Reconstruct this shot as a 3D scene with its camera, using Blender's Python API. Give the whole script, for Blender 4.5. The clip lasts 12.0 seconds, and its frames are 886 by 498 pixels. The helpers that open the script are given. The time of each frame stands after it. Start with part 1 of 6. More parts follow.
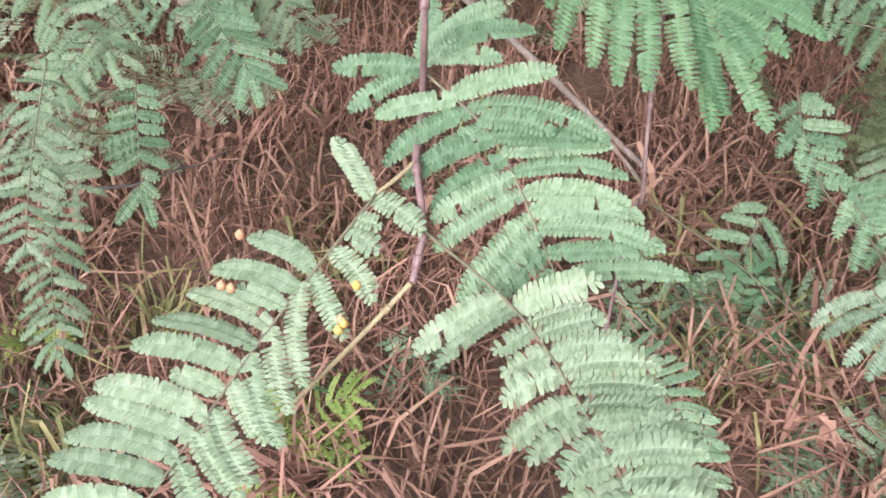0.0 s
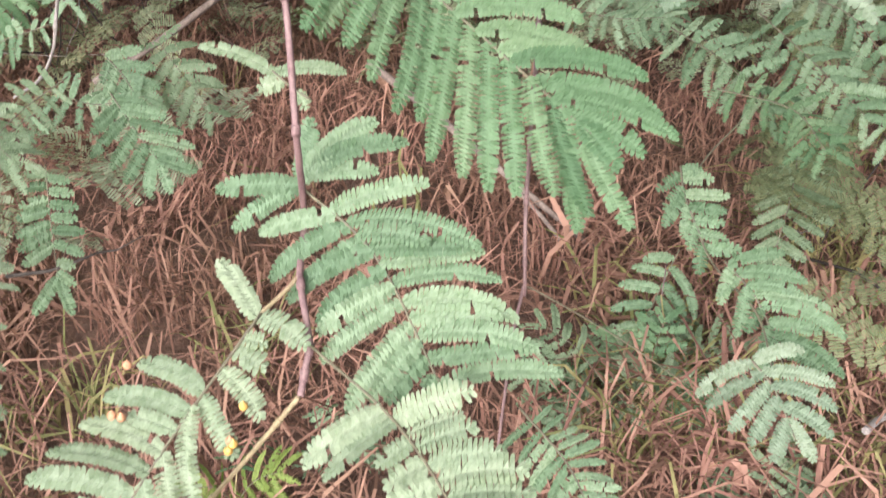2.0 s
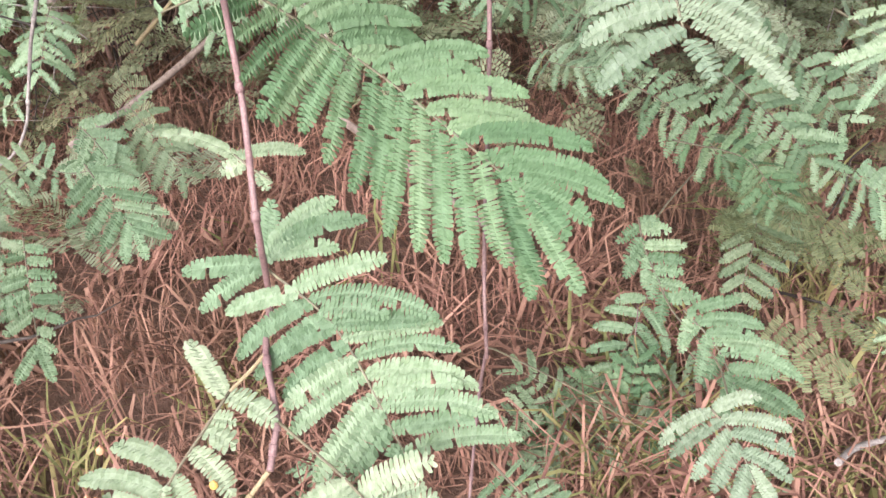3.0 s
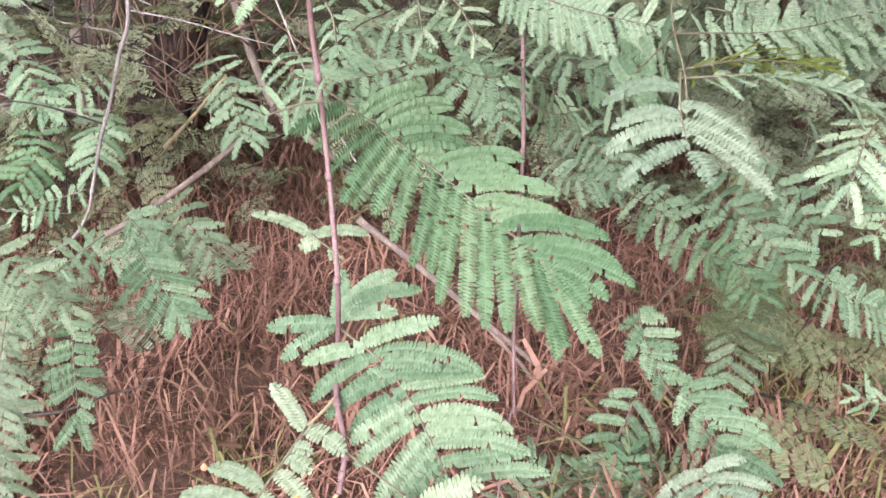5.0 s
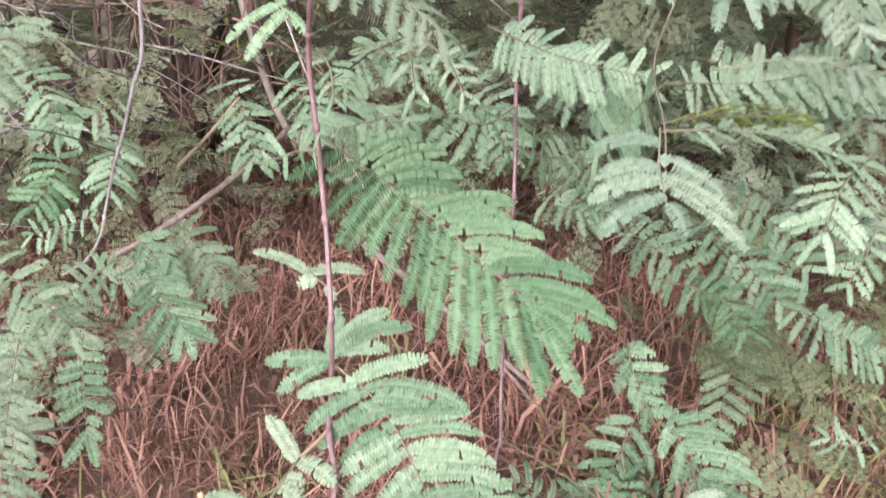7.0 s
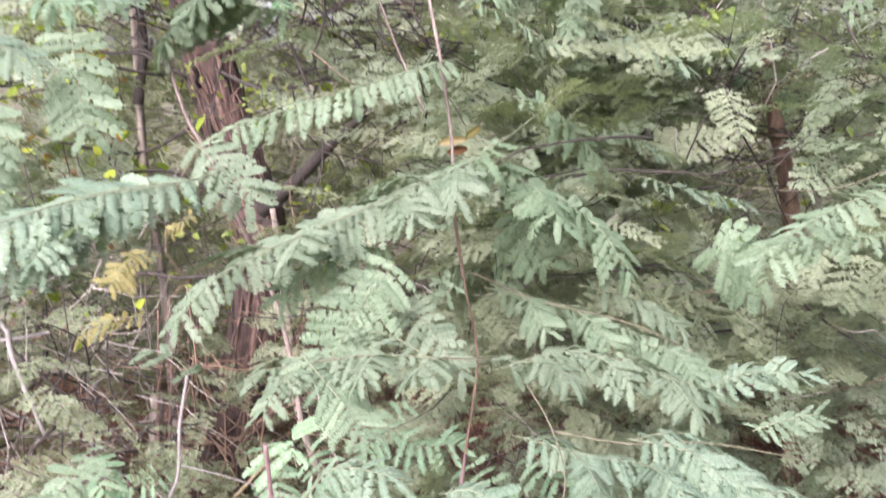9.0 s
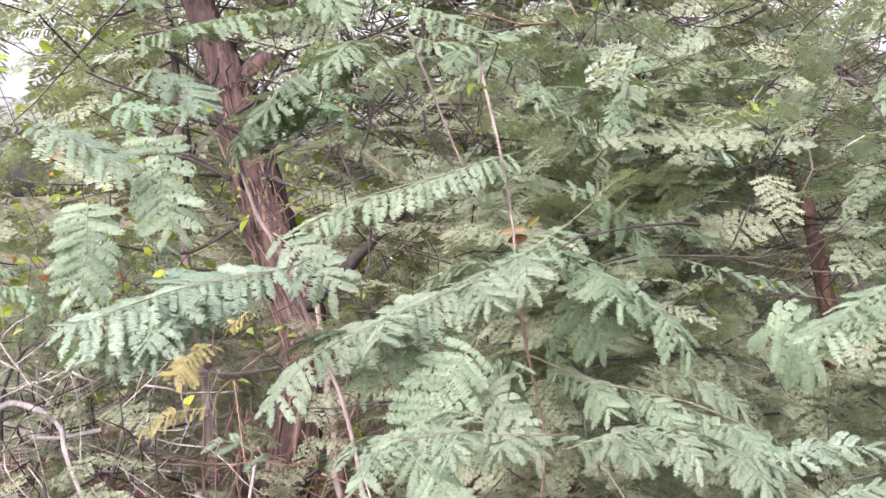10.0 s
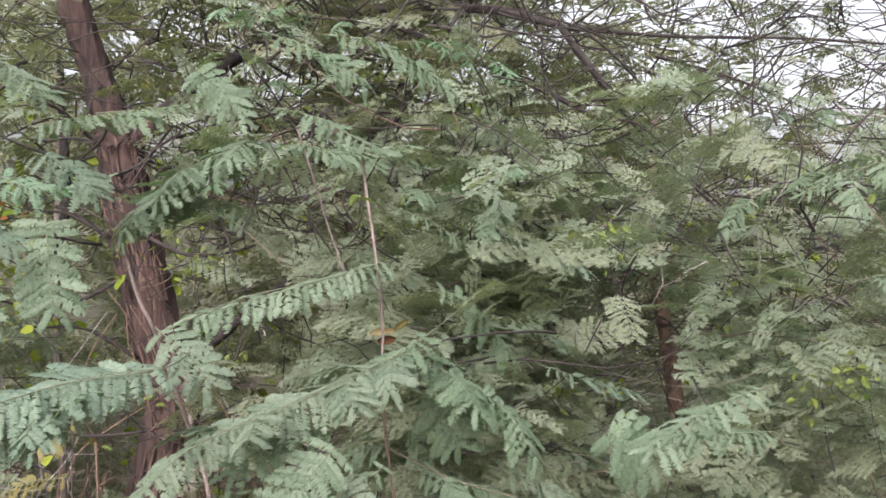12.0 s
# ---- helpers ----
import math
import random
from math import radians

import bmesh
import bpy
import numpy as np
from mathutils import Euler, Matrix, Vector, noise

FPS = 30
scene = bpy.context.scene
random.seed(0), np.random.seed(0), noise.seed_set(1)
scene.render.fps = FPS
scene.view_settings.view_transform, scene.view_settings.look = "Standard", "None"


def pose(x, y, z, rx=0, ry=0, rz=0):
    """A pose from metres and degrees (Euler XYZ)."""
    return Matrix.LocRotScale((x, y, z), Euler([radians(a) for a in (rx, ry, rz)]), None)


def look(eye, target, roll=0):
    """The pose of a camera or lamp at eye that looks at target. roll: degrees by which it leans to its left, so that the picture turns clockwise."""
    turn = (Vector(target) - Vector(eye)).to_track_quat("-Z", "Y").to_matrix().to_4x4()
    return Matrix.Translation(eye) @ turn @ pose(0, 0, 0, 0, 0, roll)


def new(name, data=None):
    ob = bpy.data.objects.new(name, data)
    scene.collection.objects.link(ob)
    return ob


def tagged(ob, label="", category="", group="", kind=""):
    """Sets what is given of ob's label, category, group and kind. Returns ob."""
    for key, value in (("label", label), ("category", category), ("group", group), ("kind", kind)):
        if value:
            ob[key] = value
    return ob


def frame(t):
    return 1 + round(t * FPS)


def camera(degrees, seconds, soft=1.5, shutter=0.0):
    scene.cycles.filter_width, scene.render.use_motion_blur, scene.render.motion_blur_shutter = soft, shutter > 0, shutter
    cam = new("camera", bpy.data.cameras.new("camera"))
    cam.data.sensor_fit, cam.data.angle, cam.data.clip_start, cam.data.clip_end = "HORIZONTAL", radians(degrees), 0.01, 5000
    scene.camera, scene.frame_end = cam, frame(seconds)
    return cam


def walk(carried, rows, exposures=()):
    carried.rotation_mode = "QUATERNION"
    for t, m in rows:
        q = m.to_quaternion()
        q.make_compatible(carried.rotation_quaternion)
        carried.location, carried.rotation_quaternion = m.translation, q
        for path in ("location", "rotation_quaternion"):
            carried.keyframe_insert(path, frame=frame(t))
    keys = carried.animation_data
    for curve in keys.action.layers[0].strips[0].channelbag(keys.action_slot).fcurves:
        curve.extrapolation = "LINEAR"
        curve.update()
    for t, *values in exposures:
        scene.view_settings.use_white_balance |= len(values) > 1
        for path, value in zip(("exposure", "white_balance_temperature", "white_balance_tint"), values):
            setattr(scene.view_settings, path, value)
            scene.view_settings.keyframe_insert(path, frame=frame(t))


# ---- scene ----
cam = camera(47.4, 12.0, 1.5, 0.4)
PATH = [
    (0, (0.0, 0.0, 1.25), (-0.16, 1.611, 0.076), -1.2),
    (0.5, (0.016, -0.005, 1.251), (-0.112, 1.597, 0.061), -1.2),
    (1, (0.034, -0.01, 1.26), (-0.063, 1.598, 0.075), -1.3),
    (1.5, (0.047, -0.008, 1.28), (-0.028, 1.619, 0.119), -1.6),
    (2, (0.044, 0.005, 1.309), (-0.006, 1.66, 0.188), -2.4),
    (2.5, (0.07, 0.031, 1.339), (0.027, 1.703, 0.242), -3.6),
    (3, (0.067, -0.005, 1.348), (0.046, 1.686, 0.281), -4.3),
    (3.5, (0.047, -0.056, 1.363), (0.047, 1.665, 0.344), -4.0),
    (3.7, (0.04, -0.069, 1.367), (0.049, 1.67, 0.379), -3.5),
    (5.5, (0.006, -0.179, 1.404), (0.034, 1.626, 0.544), -1.2),
    (6, (0.019, -0.182, 1.408), (0.039, 1.623, 0.547), -1.2),
    (6.5, (0.023, -0.185, 1.411), (0.043, 1.62, 0.549), -1.1),
    (6.7, (0.027, -0.183, 1.412), (0.041, 1.623, 0.554), -1.1),
    (8.3, (0.057, -0.304, 1.721), (0.013, 1.603, 1.12), 0.5),
    (8.5, (0.093, -0.328, 1.738), (0.031, 1.602, 1.216), -0.0),
    (9, (0.188, -0.418, 1.784), (0.068, 1.549, 1.446), -1.0),
    (9.5, (0.196, -0.482, 1.785), (0.027, 1.502, 1.596), -2.4),
    (10, (0.118, -0.491, 1.776), (-0.034, 1.498, 1.632), -2.3),
    (10.5, (0.098, -0.48, 1.804), (0.002, 1.513, 1.669), -1.0),
    (11, (0.119, -0.541, 1.852), (0.088, 1.456, 1.744), 0.4),
    (11.5, (0.122, -0.596, 1.866), (0.165, 1.402, 1.787), 1.1),
    (12, (0.129, -0.606, 1.861), (0.218, 1.392, 1.83), 2.3),
]
walk(cam, [(t, look(eye, target, roll)) for t, eye, target, roll in PATH], [(0.0, 1.42, 6340, 8), (1.0, 1.42, 6620, 8), (1.5, 1.44, 6760, 9), (2.0, 1.48, 6780, 10), (2.5, 1.54, 6830, 11), (3.0, 1.67, 6750, 14), (3.5, 1.69, 6650, 15), (5.5, 1.58, 6450, 17), (6.5, 1.55, 6400, 17), (8.5, 1.88, 6400, 18), (9.0, 1.96, 6400, 19), (9.5, 1.89, 6430, 21), (10.5, 1.95, 6450, 23), (11.0, 1.83, 6430, 21), (11.5, 1.47, 6450, 18), (12.0, 1.22, 6500, 14)])

# ---- light ----
world = bpy.data.worlds.new("overcast")
scene.world = world
world.use_nodes = True
wn = world.node_tree.nodes
sky = wn.new("ShaderNodeTexSky")
sky.sky_type = "NISHITA"
sky.sun_disc = False
sky.sun_elevation, sky.sun_rotation = radians(34), radians(198)
sky.air_density, sky.dust_density, sky.ozone_density = 1.0, 6.0, 0.6
wn["Background"].inputs["Strength"].default_value = 0.12
cloud = wn.new("ShaderNodeHueSaturation")
cloud.inputs["Saturation"].default_value, cloud.inputs["Value"].default_value = 0.3, 1.25
world.node_tree.links.new(sky.outputs["Color"], cloud.inputs["Color"])
world.node_tree.links.new(cloud.outputs["Color"], wn["Background"].inputs["Color"])
sun = bpy.data.lights.new("sun", "SUN")
sun.energy, sun.angle, sun.color = 1.5, radians(40), (1.0, 0.97, 0.92)
sun_ob = new("sun", sun)
sun_ob.matrix_world = look((-3.0, -9.0, 6.4), (0.0, 0.0, 0.0))


# ---- materials ----
def shader(name):
    m = bpy.data.materials.new(name)
    m.use_nodes = True
    n, l = m.node_tree.nodes, m.node_tree.links
    return m, n, l, n["Principled BSDF"]


def noise_node(n, l, scale, detail=4.0, rough=0.6, coord="Object", stretch=None):
    tc = n.new("ShaderNodeTexCoord")
    tex = n.new("ShaderNodeTexNoise")
    tex.inputs["Scale"].default_value, tex.inputs["Detail"].default_value = scale, detail
    tex.inputs["Roughness"].default_value = rough
    if stretch:
        mp = n.new("ShaderNodeMapping")
        mp.inputs["Scale"].default_value = stretch
        l.new(tc.outputs[coord], mp.inputs["Vector"])
        l.new(mp.outputs["Vector"], tex.inputs["Vector"])
    else:
        l.new(tc.outputs[coord], tex.inputs["Vector"])
    return tex


def ramp_node(n, l, source, stops):
    r = n.new("ShaderNodeValToRGB")
    e = r.color_ramp.elements
    while len(e) < len(stops):
        e.new(0.5)
    for k, (p, c) in enumerate(stops):
        e[k].position, e[k].color = p, (*c, 1)
    l.new(source, r.inputs["Fac"])
    return r


def mix_node(n, l, fac, a, b, mode="MIX"):
    m = n.new("ShaderNodeMix")
    m.data_type, m.blend_type = "RGBA", mode
    if isinstance(fac, float):
        m.inputs[0].default_value = fac
    else:
        l.new(fac, m.inputs[0])
    for k, v in ((6, a), (7, b)):
        if isinstance(v, tuple):
            m.inputs[k].default_value = (*v, 1)
        else:
            l.new(v, m.inputs[k])
    return m.outputs[2]


def leaf_material(name, dark, mid, pale, rough=0.6, through_light=0.38, by_island=False):
    """Dusty leaflets: hue varies from piece to piece and in patches; light passes through them."""
    m, n, l, p = shader(name)
    if by_island:
        src = n.new("ShaderNodeNewGeometry").outputs["Random Per Island"]
    else:
        src = n.new("ShaderNodeObjectInfo").outputs["Random"]
    base = ramp_node(n, l, src, [(0.0, dark), (0.5, mid), (1.0, pale)]).outputs["Color"]
    patch = noise_node(n, l, 9.0 if not by_island else 3.0, 3.0)
    tone = ramp_node(n, l, patch.outputs["Fac"], [(0.3, (0.72, 0.76, 0.70)), (0.7, (1.18, 1.14, 1.2))]).outputs["Color"]
    col = mix_node(n, l, 1.0, base, tone, "MULTIPLY")
    fine = noise_node(n, l, 60.0, 2.0)
    speck = ramp_node(n, l, fine.outputs["Fac"], [(0.35, (0.93, 0.93, 0.93)), (0.65, (1.05, 1.05, 1.05))]).outputs["Color"]
    col = mix_node(n, l, 1.0, col, speck, "MULTIPLY")
    l.new(col, p.inputs["Base Color"])
    p.inputs["Roughness"].default_value = rough
    p.inputs["Specular IOR Level"].default_value = 0.25
    bump = n.new("ShaderNodeBump")
    bump.inputs["Strength"].default_value = 0.12
    l.new(fine.outputs["Fac"], bump.inputs["Height"])
    l.new(bump.outputs["Normal"], p.inputs["Normal"])
    tr = n.new("ShaderNodeBsdfTranslucent")
    l.new(mix_node(n, l, 1.0, col, (1.1, 1.25, 0.6), "MULTIPLY"), tr.inputs["Color"])
    mx = n.new("ShaderNodeMixShader")
    mx.inputs["Fac"].default_value = through_light
    l.new(p.outputs["BSDF"], mx.inputs[1])
    l.new(tr.outputs["BSDF"], mx.inputs[2])
    l.new(mx.outputs["Shader"], n["Material Output"].inputs["Surface"])
    return m


def bark_material(name, dark, light, scale=30.0, stretch=(1, 1, 0.12), rough=0.85, depth=0.6, soft=0.18):
    m, n, l, p = shader(name)
    big = noise_node(n, l, scale, 6.0, 0.65, stretch=stretch)
    small = noise_node(n, l, scale * 5, 3.0, 0.6)
    c1 = ramp_node(n, l, big.outputs["Fac"], [(0.5 - soft, dark), (0.5 + soft, light)]).outputs["Color"]
    c2 = ramp_node(n, l, small.outputs["Fac"], [(0.3, (0.7, 0.7, 0.7)), (0.7, (1.2, 1.2, 1.2))]).outputs["Color"]
    l.new(mix_node(n, l, 1.0, c1, c2, "MULTIPLY"), p.inputs["Base Color"])
    p.inputs["Roughness"].default_value = rough
    bump = n.new("ShaderNodeBump")
    bump.inputs["Strength"].default_value, bump.inputs["Distance"].default_value = depth, 0.01
    l.new(big.outputs["Fac"], bump.inputs["Height"])
    l.new(bump.outputs["Normal"], p.inputs["Normal"])
    return m


# the dark end of the range paints pinnae that lie in shade
LEAF = leaf_material("leaf_dusty_green", (0.097, 0.163, 0.103), (0.150, 0.230, 0.156), (0.206, 0.284, 0.201))
LEAF_PALE = leaf_material("leaf_pale", (0.186, 0.250, 0.180), (0.226, 0.291, 0.214), (0.266, 0.328, 0.246))
LEAF_DEEP = leaf_material("leaf_deep_green", (0.070, 0.138, 0.076), (0.108, 0.186, 0.110), (0.148, 0.227, 0.141))
LEAF_BLUE = leaf_material("leaf_bluish", (0.138, 0.195, 0.149), (0.169, 0.227, 0.176), (0.204, 0.261, 0.204))
# light missing on the shaded upper fronds is put into this brighter colour
LEAF_BRIGHT = leaf_material("leaf_bright_lit", (0.211, 0.304, 0.224), (0.245, 0.336, 0.251), (0.277, 0.363, 0.275))
LEAF_TIP = leaf_material("leaf_shoot_tip", (0.215, 0.320, 0.215), (0.240, 0.350, 0.240), (0.265, 0.375, 0.260))
LEAF_DRY = leaf_material("leaf_yellowing", (0.160, 0.142, 0.060), (0.205, 0.178, 0.074), (0.215, 0.198, 0.096))
LEAF_LIME = leaf_material("leaf_lime", (0.170, 0.240, 0.035), (0.260, 0.330, 0.048), (0.360, 0.385, 0.062), by_island=True, through_light=0.4)
LEAF_MASS = leaf_material("leaf_mass", (0.166, 0.190, 0.134), (0.215, 0.244, 0.174), (0.267, 0.296, 0.217), by_island=True)
# browner masses; part of the shade deep among leaves is in this colour
LEAF_MASS_DARK = leaf_material("leaf_mass_dull_shaded", (0.129, 0.138, 0.091), (0.176, 0.184, 0.122), (0.225, 0.231, 0.157), by_island=True)
LEAF_MASS_GREY = leaf_material("leaf_mass_grey_green", (0.185, 0.224, 0.168), (0.224, 0.269, 0.204), (0.267, 0.309, 0.242), by_island=True)
# paler copy of the grey-green; makes up in colour for shaded masses
LEAF_MASS_PALE = leaf_material("leaf_mass_pale_lit", (0.195, 0.239, 0.179), (0.234, 0.280, 0.212), (0.270, 0.316, 0.245), by_island=True)
LEAF_KHAKI = leaf_material("leaf_khaki_green", (0.116, 0.144, 0.084), (0.150, 0.178, 0.104), (0.184, 0.206, 0.126), by_island=True)
LEAF_GREY = leaf_material("leaf_dusty_grey_green", (0.122, 0.169, 0.116), (0.155, 0.208, 0.148), (0.192, 0.248, 0.182))
LEAF_ASH = leaf_material("leaf_ashy_pale", (0.132, 0.176, 0.128), (0.160, 0.205, 0.154), (0.191, 0.236, 0.180))
LEAF_MOSS = leaf_material("leaf_mossy", (.118, .170, .112), (.146, .203, .138), (.178, .233, .165))
GRASS_DRY = leaf_material("dry_grass", (0.138, 0.072, 0.060), (0.204, 0.110, 0.089), (0.272, 0.160, 0.128), rough=0.7, through_light=0.15, by_island=True)
GRASS_GREEN = leaf_material("half_green_grass", (0.120, 0.130, 0.060), (0.190, 0.190, 0.090), (0.270, 0.230, 0.120), rough=0.7, by_island=True)
STEM_RED = bark_material("stem_reddish", (0.102, 0.057, 0.066), (0.192, 0.120, 0.129), 120.0, (1, 1, 0.2), 0.55, 0.2)
STEM_TAN = bark_material("stem_tan", (0.200, 0.160, 0.100), (0.320, 0.260, 0.165), 120.0, (1, 1, 0.2), 0.6, 0.2)
RACHIS_GREEN = bark_material("rachis_green", (0.105, 0.118, 0.075), (0.155, 0.175, 0.112), 150.0, (1, 1, 1), 0.6, 0.1)
RACHIS = bark_material("rachis_brown", (0.084, 0.074, 0.052), (0.140, 0.128, 0.086), 150.0, (1, 1, 1), 0.6, 0.1)
TWIG_GREY = bark_material("twig_grey", (0.180, 0.158, 0.156), (0.370, 0.332, 0.325), 60.0, (1, 1, 0.3))
TWIG_ASH = bark_material("twig_ash_grey", (0.120, 0.108, 0.112), (0.250, 0.226, 0.230), 60.0, (1, 1, 0.3))
# near black: limbs against the sky get their silhouette from this colour
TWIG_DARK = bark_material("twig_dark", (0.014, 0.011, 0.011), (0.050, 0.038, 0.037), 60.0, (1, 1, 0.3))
TWIG_DRY = bark_material("twig_dry", (0.112, 0.084, 0.079), (0.210, 0.165, 0.155), 50.0, (1, 1, 0.3))
BARK = bark_material("bark_shaggy_reddish", (0.012, 0.008, 0.008), (0.094, 0.054, 0.050), 46.0, (1, 1, 0.05), 0.9, 1.0, 0.13)
BARK_BROWN = bark_material("bark_brown", (0.080, 0.052, 0.040), (0.200, 0.128, 0.094), 26.0, (1, 1, 0.2), 0.9, 0.6)
BARK_PALE = bark_material("bark_pale", (0.130, 0.106, 0.098), (0.270, 0.226, 0.208), 40.0, (1, 1, 0.2), 0.9, 0.5, 0.14)
BUD = bark_material("bud_yellow", (0.380, 0.215, 0.050), (0.520, 0.340, 0.110), 300.0, (1, 1, 1), 0.5, 0.2)
BUD_PINK = bark_material("bud_pinkish", (0.330, 0.150, 0.085), (0.440, 0.230, 0.140), 300.0, (1, 1, 1), 0.5, 0.2)


def soil_material():
    m, n, l, p = shader("soil_with_litter")
    big = noise_node(n, l, 2.2, 5.0)
    fine = noise_node(n, l, 45.0, 6.0, 0.7)
    c1 = ramp_node(n, l, big.outputs["Fac"], [(0.3, (0.078, 0.044, 0.036)), (0.7, (0.130, 0.076, 0.061))]).outputs["Color"]
    # the soil turns olive brown farther back, between y 2.6 and 3.4
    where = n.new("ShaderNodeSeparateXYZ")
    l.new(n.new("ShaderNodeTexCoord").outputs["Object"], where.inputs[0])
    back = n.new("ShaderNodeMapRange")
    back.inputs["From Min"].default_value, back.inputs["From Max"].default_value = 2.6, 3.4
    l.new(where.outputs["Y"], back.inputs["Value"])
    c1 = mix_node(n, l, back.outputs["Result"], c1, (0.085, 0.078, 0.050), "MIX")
    c2 = ramp_node(n, l, fine.outputs["Fac"], [(0.3, (0.7, 0.7, 0.7)), (0.7, (1.25, 1.2, 1.15))]).outputs["Color"]
    l.new(mix_node(n, l, 1.0, c1, c2, "MULTIPLY"), p.inputs["Base Color"])
    p.inputs["Roughness"].default_value = 0.95
    bump = n.new("ShaderNodeBump")
    bump.inputs["Strength"].default_value, bump.inputs["Distance"].default_value = 0.8, 0.02
    l.new(fine.outputs["Fac"], bump.inputs["Height"])
    l.new(bump.outputs["Normal"], p.inputs["Normal"])
    return m


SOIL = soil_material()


# ---- builders ----
def thing(name, at, label, category, group="", kind=""):
    ob = new(name)
    ob.empty_display_size = 0.02
    ob.location = at
    return tagged(ob, label, category, group, kind)


def link(name, mesh, parent, label=""):
    """A mesh object under its parent, built in world places."""
    ob = new(name, mesh)
    ob.parent = parent
    if parent is not None:
        up, at = parent, Vector((0, 0, 0))
        while up is not None:
            at = at + up.location
            up = up.parent
        ob.location = -at
    return tagged(ob, label)


def part(name, bm, material, parent, label=""):
    mesh = bpy.data.meshes.new(name)
    bm.to_mesh(mesh)
    bm.free()
    mesh.materials.append(material)
    return link(name, mesh, parent, label)


def spline(pts, steps=6):
    """A smooth line through the points (Catmull-Rom)."""
    p = [Vector(v) for v in pts]
    p = [2 * p[0] - p[1], *p, 2 * p[-1] - p[-2]]
    out = []
    for i in range(1, len(p) - 2):
        for k in range(steps):
            u = k / steps
            out.append(0.5 * (2 * p[i] + (p[i + 1] - p[i - 1]) * u + (2 * p[i - 1] - 5 * p[i] + 4 * p[i + 1] - p[i + 2]) * u * u
                              + (3 * p[i] - p[i - 1] - 3 * p[i + 1] + p[i + 2]) * u ** 3))
    out.append(p[-2])
    return out


def tube(bm, line, r0, r1, sides=6, rough=0.0, ridges=0, seed=0):
    """A tapering tube along a line, with uneven, ridged sides where wanted."""
    rng = random.Random(seed)
    rings, side = [], Vector((1, 0, 0))
    for i, c in enumerate(line):
        d = (line[min(i + 1, len(line) - 1)] - line[max(i - 1, 0)]).normalized()
        side = side - d * side.dot(d)
        if side.length < 0.05:
            side = d.orthogonal()
        side.normalize()
        up = d.cross(side)
        r = r0 + (r1 - r0) * i / max(1, len(line) - 1)
        ring = []
        for k in range(sides):
            a = 2 * math.pi * k / sides
            rr = r * (1 + rough * (rng.random() - 0.5) + (0.16 * math.sin(a * ridges + i * 0.15 + seed) if ridges else 0))
            ring.append(bm.verts.new(c + (side * math.cos(a) + up * math.sin(a)) * rr))
        rings.append(ring)
    for a, b in zip(rings, rings[1:]):
        for k in range(sides):
            f = bm.faces.new((a[k], a[(k + 1) % sides], b[(k + 1) % sides], b[k]))
            f.smooth = True
    bm.faces.new(rings[0][::-1])
    bm.faces.new(rings[-1])


def stem(parent, pts, r0, r1, material, name="stem", label="", nodes=0, sides=7, seed=1):
    """A stem with slightly swollen nodes."""
    bm = bmesh.new()
    line = spline(pts, 8)
    tube(bm, line, r0, r1, sides, 0.12, seed=seed)
    for k in range(nodes):
        i = int((k + 0.7) * len(line) / (nodes + 0.4))
        if 1 <= i < len(line) - 1:
            d = (line[i + 1] - line[i - 1]).normalized()
            r = (r0 + (r1 - r0) * i / len(line)) * 1.0
            tube(bm, [line[i] - d * r * 1.6, line[i] - d * r * 0.3, line[i] + d * r * 0.3, line[i] + d * r * 1.6], r * 1.35, r * 1.3, sides, 0.2, seed=k)
    return part(name, bm, material, parent, label)


def mesh_from(name, verts, faces, material):
    mesh = bpy.data.meshes.new(name)
    mesh.from_pydata(verts, [], faces)
    mesh.materials.append(material)
    return mesh


